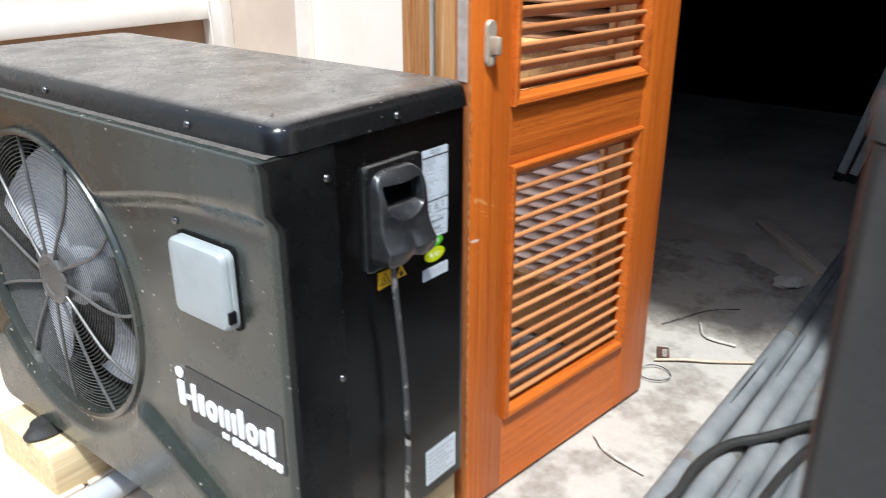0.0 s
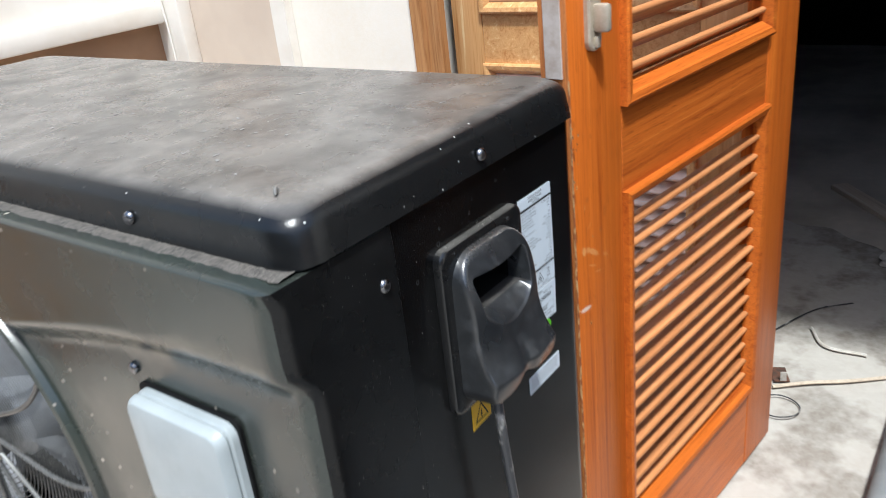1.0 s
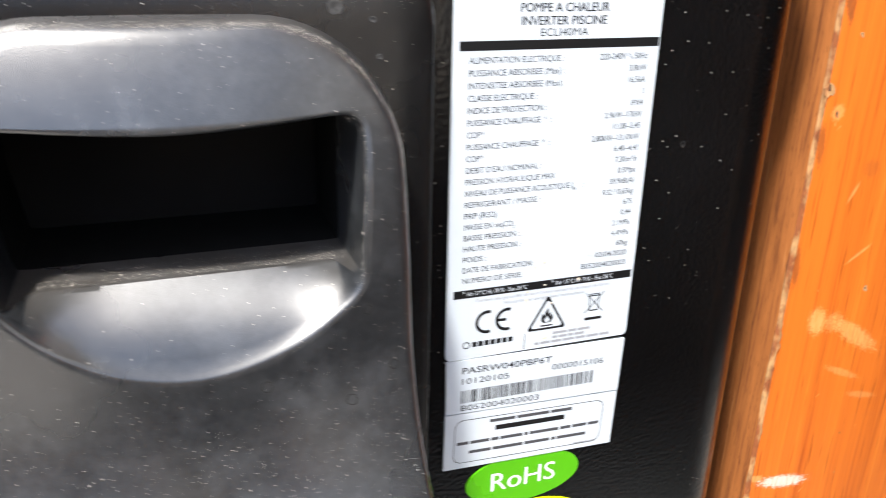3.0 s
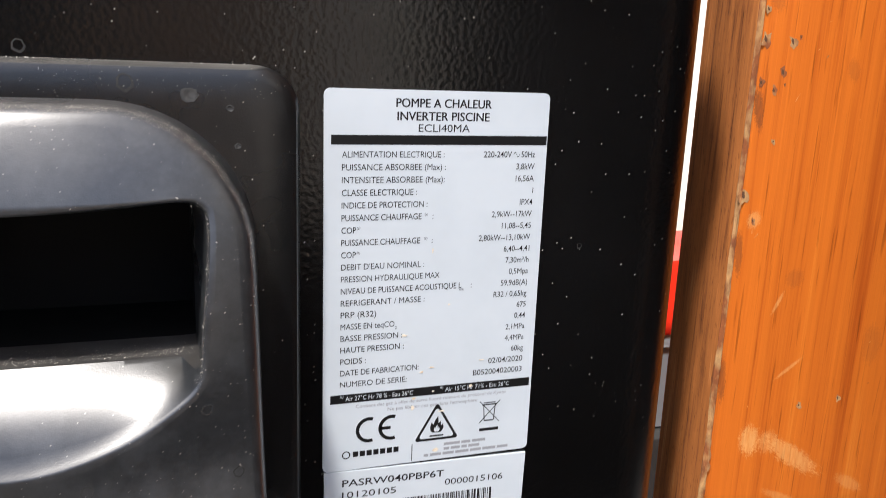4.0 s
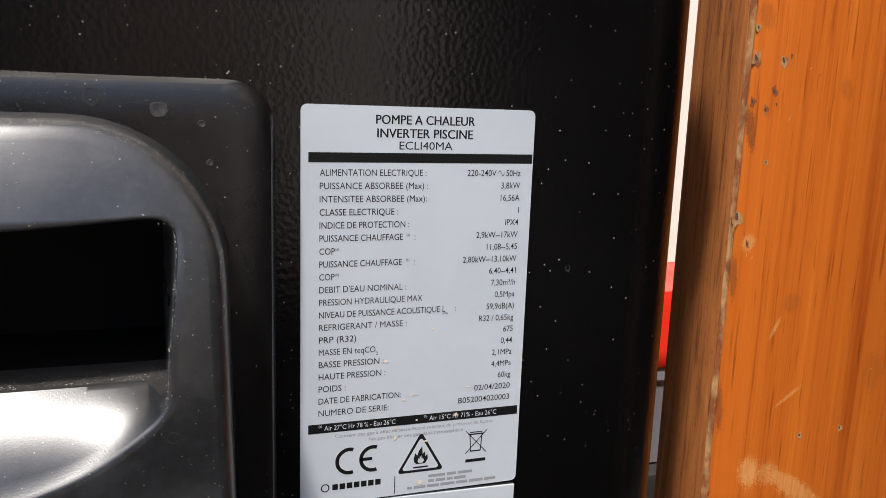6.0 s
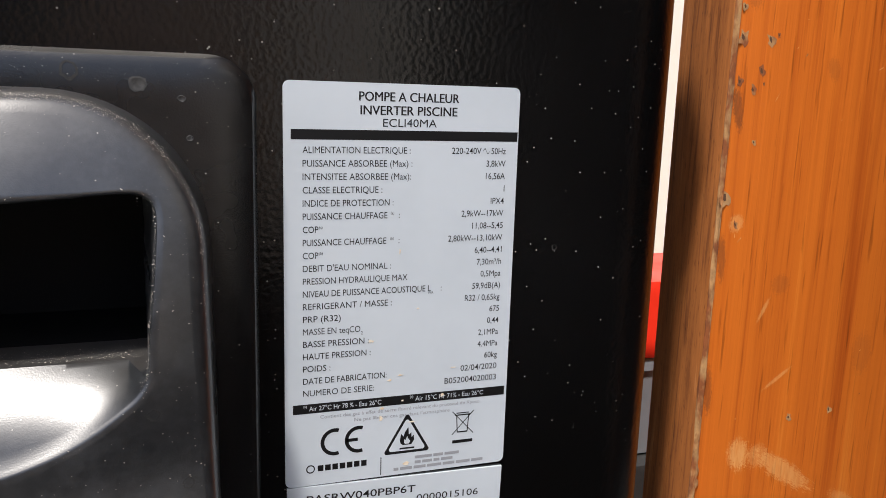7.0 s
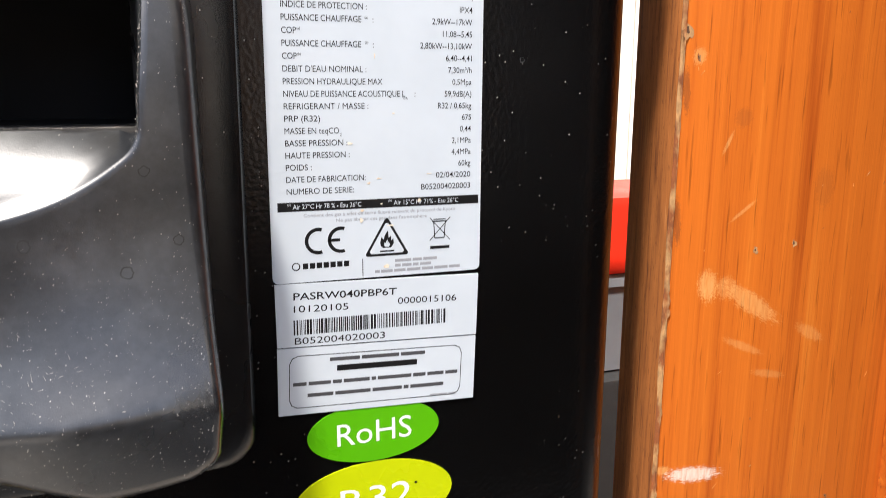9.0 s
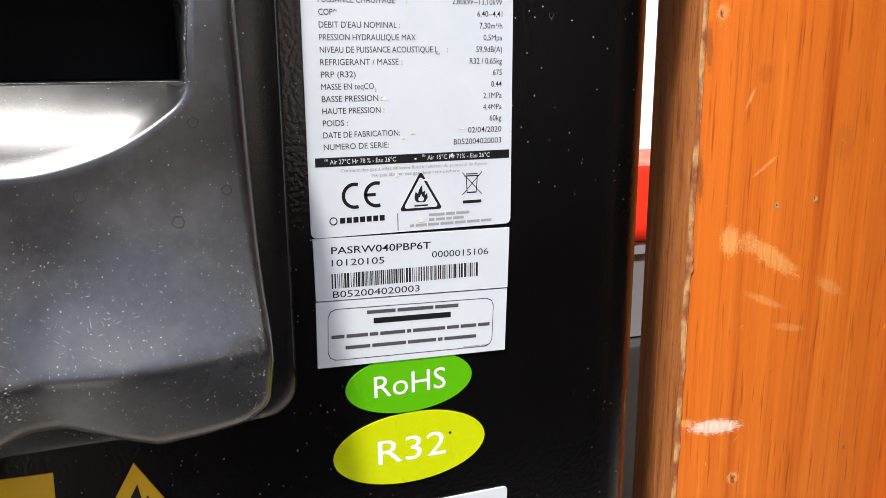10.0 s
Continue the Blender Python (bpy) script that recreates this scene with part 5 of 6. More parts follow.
    for x, z, r in ((0.302, 0.7815, 0.0014), (0.2745, 0.765, 0.0016), (0.2965, 0.757, 0.0016), (0.309, 0.764, 0.0014), (0.225, 0.744, 0.0014)):
        pts = [(r * q * math.cos(a), r * q * math.sin(a)) for a, q in ((2 * math.pi * k / 16, rng.uniform(0.85, 1.1)) for k in range(16))]
        outer, hole = ([spots.verts.new((x + u * f, face_y(x + u * f, z + v * f) - 0.00006, z + v * f)) for u, v in pts] for f in (1.0, 0.78))
        for k in range(16):
            spots.faces.new((outer[k], outer[(k + 1) % 16], hole[(k + 1) % 16], hole[k]))
    sp = part("water_mark", spots, M_SPOT, pump, smooth=False)
    sp["kind"] = "stuff"
    for x, z, r in ((0.3008, 0.8552, 0.0023), (0.2095, 0.8565, 0.0012), (0.3105, 0.852, 0.0011), (0.3122, 0.8425, 0.001)):
        drop = [(x + r * rng.uniform(0.8, 1.1) * math.cos(a), z + 0.85 * r * rng.uniform(0.8, 1.1) * math.sin(a)) for a in (2 * math.pi * k / 18 for k in range(18))]
        b = loft_bm([[(u, -0.0094, v) for u, v in drop], [(u, -0.00957, v) for u, v in drop], [(x + (u - x) * 0.8, -0.00962, z + (v - z) * 0.8) for u, v in drop], [(x + (u - x) * 0.7, -0.00956, z + (v - z) * 0.7) for u, v in drop]], False, True)
        bmesh.ops.recalc_face_normals(b, faces=b.faces)
        part("dried_drop", b, M_PLUG, c, "dull grey mark of a dried drop")
    return c


handle_cover()


# ---- labels and stickers on the heat pump ----
def text_outline(words, bold=0.0):
    cu = bpy.data.curves.new("line", "FONT")
    cu.body, cu.size, cu.offset, cu.resolution_u = words, 1.0, bold, 3
    ob = bpy.data.objects.new("line", cu)
    scene.collection.objects.link(ob)
    me = bpy.data.meshes.new_from_object(ob.evaluated_get(bpy.context.evaluated_depsgraph_get()))
    bpy.data.objects.remove(ob)
    bpy.data.curves.remove(cu)
    return me


def print_line(words, x, z, cap, parent, mat, right=None, align="left", bold=0.0, squeeze=0.9, y=-0.00064, tilt=0.0, name="text_line"):
    """A printed line: x, z of its start (or end, or middle) on the baseline, and the height of its capitals."""
    me = text_outline(words, bold)
    xs = [v.co.x for v in me.vertices]
    lo, hi = min(xs), max(xs)
    k = cap / 0.729
    kx = k * squeeze if right is None else (right - x) / (hi - lo)
    shift = {"left": lo, "right": hi, "middle": (lo + hi) / 2}[align]
    c, s = math.cos(radians(tilt)), math.sin(radians(tilt))
    for v in me.vertices:
        u, w = (v.co.x - shift) * kx, v.co.y * k
        v.co = (x + u * c - w * s, y, z + u * s + w * c)
    me.name = name
    me.materials.append(mat)
    ob = new(name, me)
    ob.parent = parent
    return ob


def bar(x0, x1, z0, z1, parent, mat=None, y=-0.00064, tilt=0.0, name="rule"):
    cx, cz = (x0 + x1) / 2, (z0 + z1) / 2
    c, s = math.cos(radians(tilt)), math.sin(radians(tilt))
    pts = [(cx + (x - cx) * c - (z - cz) * s, cz + (x - cx) * s + (z - cz) * c) for x, z in ((x0, z0), (x1, z0), (x1, z1), (x0, z1))]
    return part(name, sheet_bm(pts, y, 0.00002), mat or M_INK, parent, smooth=False)


def word_bars(x0, x1, z, h, parent, mat, counts, tilt=0.0, y=-0.00064):
    """Writing too small to read, as one short bar for each word."""
    gap = h * 0.55
    total = sum(counts)
    room = (x1 - x0) - gap * (len(counts) - 1)
    x = x0
    s = math.tan(radians(tilt))
    for k in counts:
        w = room * k / total
        zz = z + (x + w / 2 - x0) * s
        bar(x, x + w, zz, zz + h, parent, mat, y=y, tilt=tilt, name="word_bar")
        x += w + gap


def rating_label():
    p = part("rating_label", sheet_bm(rounded_rect(0.336, 0.404, 0.742, 0.8575, 0.0018, 5), -0.0006, 0.0006), M_LABEL, pump, "white printed rating label, flaking a little", smooth=False)
    for dx, dy in ((0.0, 0.0), (0.00013, -0.00001)):  # struck twice for a bold face
        print_line("POMPE A CHALEUR", 0.3564 + dx, 0.8527, 0.0026, p, M_INK, 0.3852 + dx, y=-0.00064 + dy)
        print_line("INVERTER PISCINE", 0.3568 + dx, 0.8490, 0.0026, p, M_INK, 0.3847 + dx, y=-0.00064 + dy)
    print_line("ECLI40MA", 0.3632, 0.8458, 0.0023, p, M_INK, 0.3788)
    bar(0.338, 0.4037, 0.8421, 0.8448, p)
    rows = (("ALIMENTATION ELECTRIQUE :", ""), ("PUISSANCE ABSORBEE (Max) :", "3,8kW"), ("INTENSITEE ABSORBEE (Max):", "16,56A"), ("CLASSE ELECTRIQUE :", "I"),
            ("INDICE DE PROTECTION :", "IPX4"), ("PUISSANCE CHAUFFAGE", "2,9kW--17kW"), ("COP", "11,08--5,45"), ("PUISSANCE CHAUFFAGE", "2,80kW--13,10kW"),
            ("COP", "6,40--4,41"), ("DEBIT D'EAU NOMINAL :", "7,30m\u00b3/h"), ("PRESSION HYDRAULIQUE MAX", "0,5Mpa"), ("NIVEAU DE PUISSANCE ACOUSTIQUE L     :", "59,9dB(A)"),
            ("REFRIGERANT / MASSE :", "R32 / 0,65kg"), ("PRP (R32)", "675"), ("MASSE EN teqCO", "0,44"), ("BASSE PRESSION :", "2,1MPa"), ("HAUTE PRESSION :", "4,4MPa"),
            ("POIDS :", "60kg"), ("DATE DE FABRICATION:", "02/04/2020"), ("NUMERO DE SERIE:", "B052004020003"))
    ends = (0.3713, 0.3719, 0.3716, 0.3633, 0.3666, 0.3649, 0.3454, 0.3647, 0.3454, 0.3662, 0.3712, 0.3817, 0.3667, 0.3518, 0.3575, 0.3600, 0.3606, 0.3489, 0.3655, 0.3618)
    for k, ((a, b), e) in enumerate(zip(rows, ends)):
        z = 0.8393 - 0.00363 * k - 0.00085
        print_line(a, 0.3411, z, 0.0019, p, M_INK, e, bold=-0.001 if "M" in a else 0.002)
        if b:
            print_line(b, 0.4003, z, 0.0019, p, M_INK, align="right", squeeze=0.86 if k < 18 else 1.0, bold=-0.001 if "M" in b else 0.002)
        else:
            print_line("220-240V", 0.3836, z, 0.0019, p, M_INK, 0.3926, bold=0.002)
            print_line("50Hz", 0.3957, z, 0.0019, p, M_INK, 0.4002, bold=0.002)
        if k in (5, 6, 7, 8):
            if k in (5, 7):
                print_line(":", 0.3683, z, 0.0019, p, M_INK)
            print_line("(a)" if k < 7 else "(b)", 0.3659 if k in (5, 7) else 0.3456, z + 0.0011, 0.0008, p, M_INK)
    # the small signs: alternating current, a subscript and an index
    tilde = [(0.3932 + 0.0019 * t, 0.8393 + 0.0007 * math.sin(2 * math.pi * t)) for t in (k / 16 for k in range(17))]
    part("sine_sign", sheet_bm([(x, z + 0.00013) for x, z in tilde] + [(x, z - 0.00013) for x, z in reversed(tilde)], -0.00064, 0.00002), M_INK, p, smooth=False)
    print_line("2", 0.3577, 0.7868, 0.001, p, M_INK)
    print_line("WA", 0.3775, 0.7977, 0.0008, p, M_INK)
    bar(0.3382, 0.4032, 0.7643, 0.7671, p)
    print_line("Air 27\u00b0C Hr 78 % - Eau 26\u00b0C", 0.3428, 0.7650, 0.0015, p, M_LABEL, 0.3640, y=-0.00068)
    print_line("Air 15\u00b0C Hr 71% - Eau 26\u00b0C", 0.3745, 0.7650, 0.0015, p, M_LABEL, 0.3962, y=-0.00068)
    print_line("(a)", 0.3412, 0.7661, 0.0008, p, M_LABEL, y=-0.00068)
    print_line("(b)", 0.3728, 0.7661, 0.0008, p, M_LABEL, y=-0.00068)
    print_line("Contient des gaz \u00e0 effet de serre fluor\u00e9 relevant du protocol de Kyoto", 0.3460, 0.7624, 0.0011, p, M_GREYINK, 0.3952)
    print_line("Ne pas lib\u00e9rer ces gaz dans l'atmosph\u00e8re", 0.3560, 0.7605, 0.0011, p, M_GREYINK, 0.3855)
    # conformity mark: two arcs and a middle stroke
    def arc(cx, cz, r, w):
        a = [radians(q) for q in range(72, 289, 9)]
        o = [(cx + r * math.cos(t), cz + r * math.sin(t)) for t in a] + [(cx + (r - w) * math.cos(t), cz + (r - w) * math.sin(t)) for t in reversed(a)]
        part("mark_arc", sheet_bm(o, -0.00064, 0.00002), M_INK, p, smooth=False)
    arc(0.3503, 0.7548, 0.0042, 0.0011)
    arc(0.3574, 0.7548, 0.0042, 0.0011)
    bar(0.3536, 0.3571, 0.7543, 0.7553, p)
    # flame triangle
    def tri(cx, cz, r, mat, y, parent):
        o = []
        for q in (90, 210, 330):
            bx, bz = cx + (r - 0.0007) * math.cos(radians(q)), cz + (r - 0.0007) * math.sin(radians(q))
            o += [(bx + 0.0007 * math.cos(radians(q + d)), bz + 0.0007 * math.sin(radians(q + d))) for d in (-50, -25, 0, 25, 50)]
        return part("triangle", sheet_bm(o, y, 0.00002), mat, parent, smooth=False)
    def flame(cx, cz, s, mat, y, parent):
        o = [(-0.3, -0.5), (0.3, -0.5), (0.5, -0.2), (0.46, 0.15), (0.3, 0.0), (0.3, 0.35), (0.12, 0.2), (0.08, 0.75), (-0.16, 0.4), (-0.24, 0.1), (-0.4, 0.3), (-0.5, -0.1), (-0.46, -0.35)]
        part("flame", sheet_bm([(cx + u * s, cz + v * s) for u, v in o], y, 0.00002), mat, parent, smooth=False)
    tri(0.3722, 0.7530, 0.0079, M_INK, -0.00064, p)
    tri(0.3722, 0.7530, 0.0063, M_LABEL, -0.00067, p)
    flame(0.3722, 0.7536, 0.0045, M_INK, -0.0007, p)
    flame(0.3722, 0.7526, 0.0019, M_LABEL, -0.00073, p)
    bar(0.3699, 0.3745, 0.7500, 0.7505, p, y=-0.0007)
    # crossed-out bin
    bar(0.3867, 0.3933, 0.7499, 0.7509, p)
    for x0, x1, z0, z1, q in ((0.3873, 0.3924, 0.7588, 0.7592, 0), (0.3878, 0.3919, 0.7595, 0.7598, 0), (0.3879, 0.3882, 0.7535, 0.7590, 4), (0.3915, 0.3918, 0.7535, 0.7590, -4), (0.3882, 0.3915, 0.7533, 0.7537, 0), (0.3849, 0.3951, 0.75635, 0.7566, 47), (0.3849, 0.3951, 0.75635, 0.7566, -47)):
        bar(x0, x1, z0, z1, p, tilt=q, name="bin_stroke")
    # maker's sign: a ring and a plain block for the word
    rg = [(math.cos(2 * math.pi * k / 24), math.sin(2 * math.pi * k / 24)) for k in range(24)]
    bm = loft_bm([[(0.3432 + 0.0013 * c, -0.00064, 0.7471 + 0.0013 * s) for c, s in rg], [(0.3432 + 0.00095 * c, -0.00064, 0.7471 + 0.00095 * s) for c, s in rg]])
    part("maker_ring", bm, M_INK, p, smooth=False)
    for k in range(7):
        bar(0.3453 + 0.00215 * k, 0.3453 + 0.00215 * k + 0.00165, 0.7462, 0.7480, p, name="maker_block")
    bar(0.3641, 0.36435, 0.7425, 0.7482, p)
    word_bars(0.3748, 0.3890, 0.7465, 0.0009, p, M_GREYINK, (7, 4, 6))
    word_bars(0.3748, 0.3870, 0.7449, 0.0009, p, M_GREYINK, (3, 5, 3, 6))
    word_bars(0.3682, 0.3970, 0.7433, 0.0009, p, M_GREYINK, (2, 5, 5, 6, 5, 6, 5))
    rng = random.Random(12)
    for x, z, w, h in ((0.3606, 0.7845, 0.0018, 0.0007), (0.3688, 0.8108, 0.0004, 0.0014), (0.3745, 0.7935, 0.0009, 0.0004), (0.3665, 0.7722, 0.0011, 0.0006), (0.3642, 0.7637, 0.001, 0.0006), (0.3640, 0.7605, 0.0009, 0.0011), (0.3735, 0.7585, 0.0022, 0.0004), (0.3722, 0.7452, 0.0016, 0.0012), (0.3862, 0.7745, 0.0013, 0.0003), (0.3695, 0.7735, 0.0017, 0.0003), (0.3830, 0.7660, 0.0008, 0.0012), (0.3705, 0.7655, 0.0007, 0.0004)):
        o = [(x + 0.75 * w * rng.uniform(0.35, 1.1) * math.cos(a), z + 0.8 * h * rng.uniform(0.35, 1.1) * math.sin(a)) for a in (2 * math.pi * k / 14 for k in range(14))]
        part("flake", sheet_bm(o, -0.0007, 0.00003), M_FLAKE, p)
    # stock label below it
    q = part("stock_label", sheet_bm([(0.3366, 0.7215), (0.4031, 0.7195), (0.4036, 0.7405), (0.3364, 0.7418)], -0.0008, 0.0008), M_LABEL, pump, "white stock label with a bar code", smooth=False)
    t = -1.6
    kw = dict(tilt=t, y=-0.00084)
    print_line("PASRW040PBP6T", 0.3420, 0.7366, 0.0024, q, M_INK, 0.3752, bold=0.008, **kw)
    print_line("10120105", 0.3420, 0.7326, 0.0023, q, M_INK, 0.3593, **kw)
    print_line("0000015106", 0.3756, 0.7325, 0.0023, q, M_INK, 0.3958, **kw)
    print_line("B052004020003", 0.3420, 0.7222, 0.0023, q, M_INK, 0.3712, **kw)
    rng = random.Random(5)
    x = 0.3418
    while x < 0.3915:
        w = rng.choice((0.00022, 0.00022, 0.00045, 0.0007))
        zz = 0.7252 - (x - 0.3418) * 0.012
        bar(x, x + w, zz, zz + 0.0049, q, y=-0.00084, name="code_bar")
        x += w + rng.choice((0.00022, 0.0003, 0.0005))
    r = part("model_label", sheet_bm([(0.3362, 0.6988), (0.4024, 0.6967), (0.4030, 0.7190), (0.3365, 0.7211)], -0.0007, 0.0007), M_LABEL, pump, "white model label with a thin rounded border", smooth=False)
    o = resample(rounded_rect(-0.029, 0.029, -0.0088, 0.0088, 0.0028, 6), 72)
    c, s = math.cos(radians(-2.1)), math.sin(radians(-2.1))
    def place(k):
        return [(0.3688 + (u * c - v * s) * 1.0, -0.00074, 0.7086 + u * s + v * c) for u, v in ((u * (1 - k / 0.029), v * (1 - k / 0.0088)) for u, v in o)]
    part("border", loft_bm([place(0.0), place(0.00022)]), M_INK, r, smooth=False)
    word_bars(0.3530, 0.3850, 0.7155, 0.0012, r, M_SOFTINK, (7, 9, 6), tilt=-2.0, y=-0.00074)
    word_bars(0.3552, 0.3822, 0.7120, 0.0019, r, M_INK, (14,), tilt=-2.0, y=-0.00074)
    word_bars(0.3410, 0.3965, 0.7083, 0.0012, r, M_SOFTINK, (3, 5, 2, 6, 1, 8, 3, 4, 3), tilt=-2.0, y=-0.00074)
    word_bars(0.3455, 0.3915, 0.7042, 0.0012, r, M_SOFTINK, (5, 7, 6, 1, 7), tilt=-2.0, y=-0.00074)
    word_bars(0.3868, 0.3960, 0.6992, 0.0007, r, M_GREYINK, (9, 4), tilt=-2.0, y=-0.00074)


M_FLAKE = material("flaked_paint", (0.8, 0.72, 0.58), 0.7, alt=(0.7, 0.55, 0.36), alt_scale=500)
rating_label()


def oval(cx, cz, a, b, ang, n=48):
    c, s = math.cos(radians(ang)), math.sin(radians(ang))
    return [(cx + a * math.cos(t) * c - b * math.sin(t) * s, cz + a * math.cos(t) * s + b * math.sin(t) * c) for t in (2 * math.pi * k / n for k in range(n))]


def stickers():
    a = part("green_sticker", sheet_bm(oval(0.3675, 0.6893, 0.0225, 0.0106, 0.5), -0.0005, 0.0005), M_GREEN, pump, "oval green sticker with white letters", smooth=False)
    print_line("RoHS", 0.3548, 0.6855, 0.0081, a, M_WHITEINK, 0.3803, tilt=0.5, y=-0.00054)
    b = part("lime_sticker", sheet_bm(oval(0.3675, 0.6652, 0.0275, 0.0131, 0.6), -0.0004, 0.0004), M_LIME, pump, "oval lime-yellow sticker with white letters", smooth=False)
    print_line("R32", 0.3555, 0.6605, 0.0094, b, M_WHITEINK, 0.3803, tilt=0.5, y=-0.00044)
    part("pit", sheet_bm(oval(0.3818, 0.6683, 0.0005, 0.0005, 0, 10), -0.00044, 0.00002), M_INK, b)
    # warning signs below the cover
    c = part("warning_sign", sheet_bm([(0.221, 0.6475), (0.2545, 0.649), (0.2555, 0.677), (0.2215, 0.678)], -0.0005, 0.0005), M_YELLOW, pump, "yellow square warning sticker with a black triangle", smooth=False)
    for r, m, y in ((0.0145, M_INK, -0.00054), (0.0108, M_YELLOW, -0.00057)):
        part("triangle", sheet_bm([(0.238 + r * math.cos(radians(q)), 0.6605 + r * math.sin(radians(q))) for q in (90, 210, 330)], y, 0.00002), m, c, smooth=False)
    part("bolt_sign", sheet_bm([(0.2375 + u, 0.6595 + v) for u, v in ((0.0, 0.006), (-0.0025, -0.001), (-0.0002, -0.001), (-0.001, -0.006), (0.0026, 0.0012), (0.0004, 0.0012), (0.0018, 0.006))], -0.0006, 0.00002), M_INK, c, smooth=False)
    d = part("flame_sign", sheet_bm([(0.278 + 0.0155 * math.cos(radians(q)), 0.6605 + 0.0155 * math.sin(radians(q))) for q in (90, 210, 330)], -0.0005, 0.0005), M_YELLOW, pump, "yellow triangular flame sticker", smooth=False)
    part("flame", sheet_bm([(0.278 + u * 0.011, 0.6605 + v * 0.011) for u, v in ((-0.3, -0.5), (0.3, -0.5), (0.5, -0.2), (0.46, 0.15), (0.3, 0.0), (0.3, 0.35), (0.12, 0.2), (0.04, 0.75), (-0.16, 0.4), (-0.24, 0.1), (-0.4, 0.3), (-0.5, -0.1), (-0.46, -0.35))], -0.00054, 0.00002), M_INK, d, smooth=False)
    e = part("notice_label", sheet_bm(rounded_rect(0.334, 0.404, 0.621, 0.643, 0.0012, 3), -0.0006, 0.0006), M_LABEL, pump, "small white notice label", smooth=False)
    for z, cs in ((0.638, (6, 3, 7, 4)), (0.634, (4, 8, 5)), (0.63, (7, 5, 3, 2)), (0.626, (5, 5, 6))):
        word_bars(0.339, 0.398, z, 0.0014, e, M_GREYINK, cs)
    f = part("data_label", sheet_bm(rounded_rect(0.337, 0.429, 0.18, 0.259, 0.0015, 3), -0.0006, 0.0006), M_LABEL, pump, "white data label low on the side", smooth=False)
    for k in range(7):
        word_bars(0.343, 0.422 - 0.012 * (k % 3), 0.246 - 0.0095 * k, 0.003, f, M_GREYINK, (5, 3 + k % 4, 6, 4))


stickers()


def lead():
    pts = spline([(0.23, -0.024, 0.715), (0.229, -0.028, 0.69), (0.229, -0.03, 0.66), (0.235, -0.031, 0.59), (0.245, -0.031, 0.5), (0.251, -0.031, 0.37), (0.248, -0.031, 0.25), (0.245, -0.031, 0.16), (0.262, -0.03, 0.07), (0.24, -0.07, 0.012)], 8)
    ob = link_mesh("power_lead", tube_bm(pts, 0.0052, 10), M_LEAD)
    tagged(ob, "grey power lead with pale paint drips hanging down the pump's side", "cable")


lead()


def foot_and_block():
    for y in (0.86, 0.13):
        for x in (0.0, 0.40):
            f = thing("foot", "black rubber foot with a steel bolt", "")
            f.parent = pump
            n = 28
            prof = [(0.119, 0.042), (0.126, 0.043), (0.133, 0.038), (0.143, 0.03), (0.153, 0.027)]
            bm = loft_bm([[(x + r * 1.25 * math.cos(a), y + r * 0.8 * math.sin(a), z) for a in (2 * math.pi * k / n for k in range(n))] for z, r in prof], True, True)
            bmesh.ops.recalc_face_normals(bm, faces=bm.faces)
            part("pad", bm, M_RUBBER, f)
            if x == 0.0:
                bm = loft_bm([[(x - 0.027 + r * math.cos(a), y + r * math.sin(a), z) for a in (2 * math.pi * k / 6 for k in range(6))] for z, r in ((0.133, 0.009), (0.147, 0.009), (0.149, 0.007))], True, True)
                bmesh.ops.recalc_face_normals(bm, faces=bm.faces)
                part("bolt", bm, M_SCREW, f)
    for y0, y1, lab in ((0.765, 1.02, "weathered yellow timber block, mossy on its side, under the pump's foot"), (0.03, 0.24, "weathered timber block under the pump's foot")):
        b = link_mesh("timber_block", box_bm(-0.046, 0.47, y0, y1, 0.0, 0.119, 0.006, 3), M_TIMBER)
        tagged(b, lab, "timber block", "blocks under the pump")
    p = link_mesh("drain_pipe", tube_bm([(-0.45, 0.63, 0.033), (0.0, 0.662, 0.033), (0.42, 0.69, 0.033)], 0.03, 20), M_PVC)
    tagged(p, "grey plastic drain pipe lying under the pump", "pipe")


foot_and_block()

# ---- pipes, cable and clutter by the doorway ----
def foam_tubes():
    rng = random.Random(4)
    for k in range(9):
        y = -0.315 - 0.0575 * k
        z = 0.03
        pts = [(x, y + 0.026 * (x - 0.8) + 0.006 * math.sin(x * 2.3 + k) , z + 0.004 * math.sin(x * 3.1 + 2 * k)) for x in [(0.3 if k > 5 else -0.5) + 0.1 * i for i in range(38 if k > 5 else 46)]]
        ob = link_mesh("foam_tube", tube_bm(pts, 0.0285, 16), M_FOAM)
        tagged(ob, "dark grey foam-covered pipe lying along the floor", "pipe", "bundle of foam-covered pipes")
        for _ in range(4):
            i, a = rng.randint(2, 34), rng.uniform(-0.5, 0.9)
            run = [(px - 0.03 + 0.06 * q, py + 0.0284 * math.sin(a), pz + 0.0284 * math.cos(a)) for q, (px, py, pz) in ((rng.random() * 0.3 + 0.35, p) for p in pts[i:i + rng.randint(2, 4)])]
            part("split_seam", tube_bm(run, [0.0008] + [rng.uniform(0.0016, 0.0032) for _ in run[1:-1]] + [0.0008], 6), M_RUBBER, ob, "dark split in the foam")
        for _ in range(2):
            i = rng.randint(5, 30)
            part("tape", tube_bm([pts[i], (pts[i][0] + 0.035, pts[i][1] + 0.001, pts[i][2])], 0.0293, 16), M_TAPE, ob, "band of pale dusty tape")


foam_tubes()


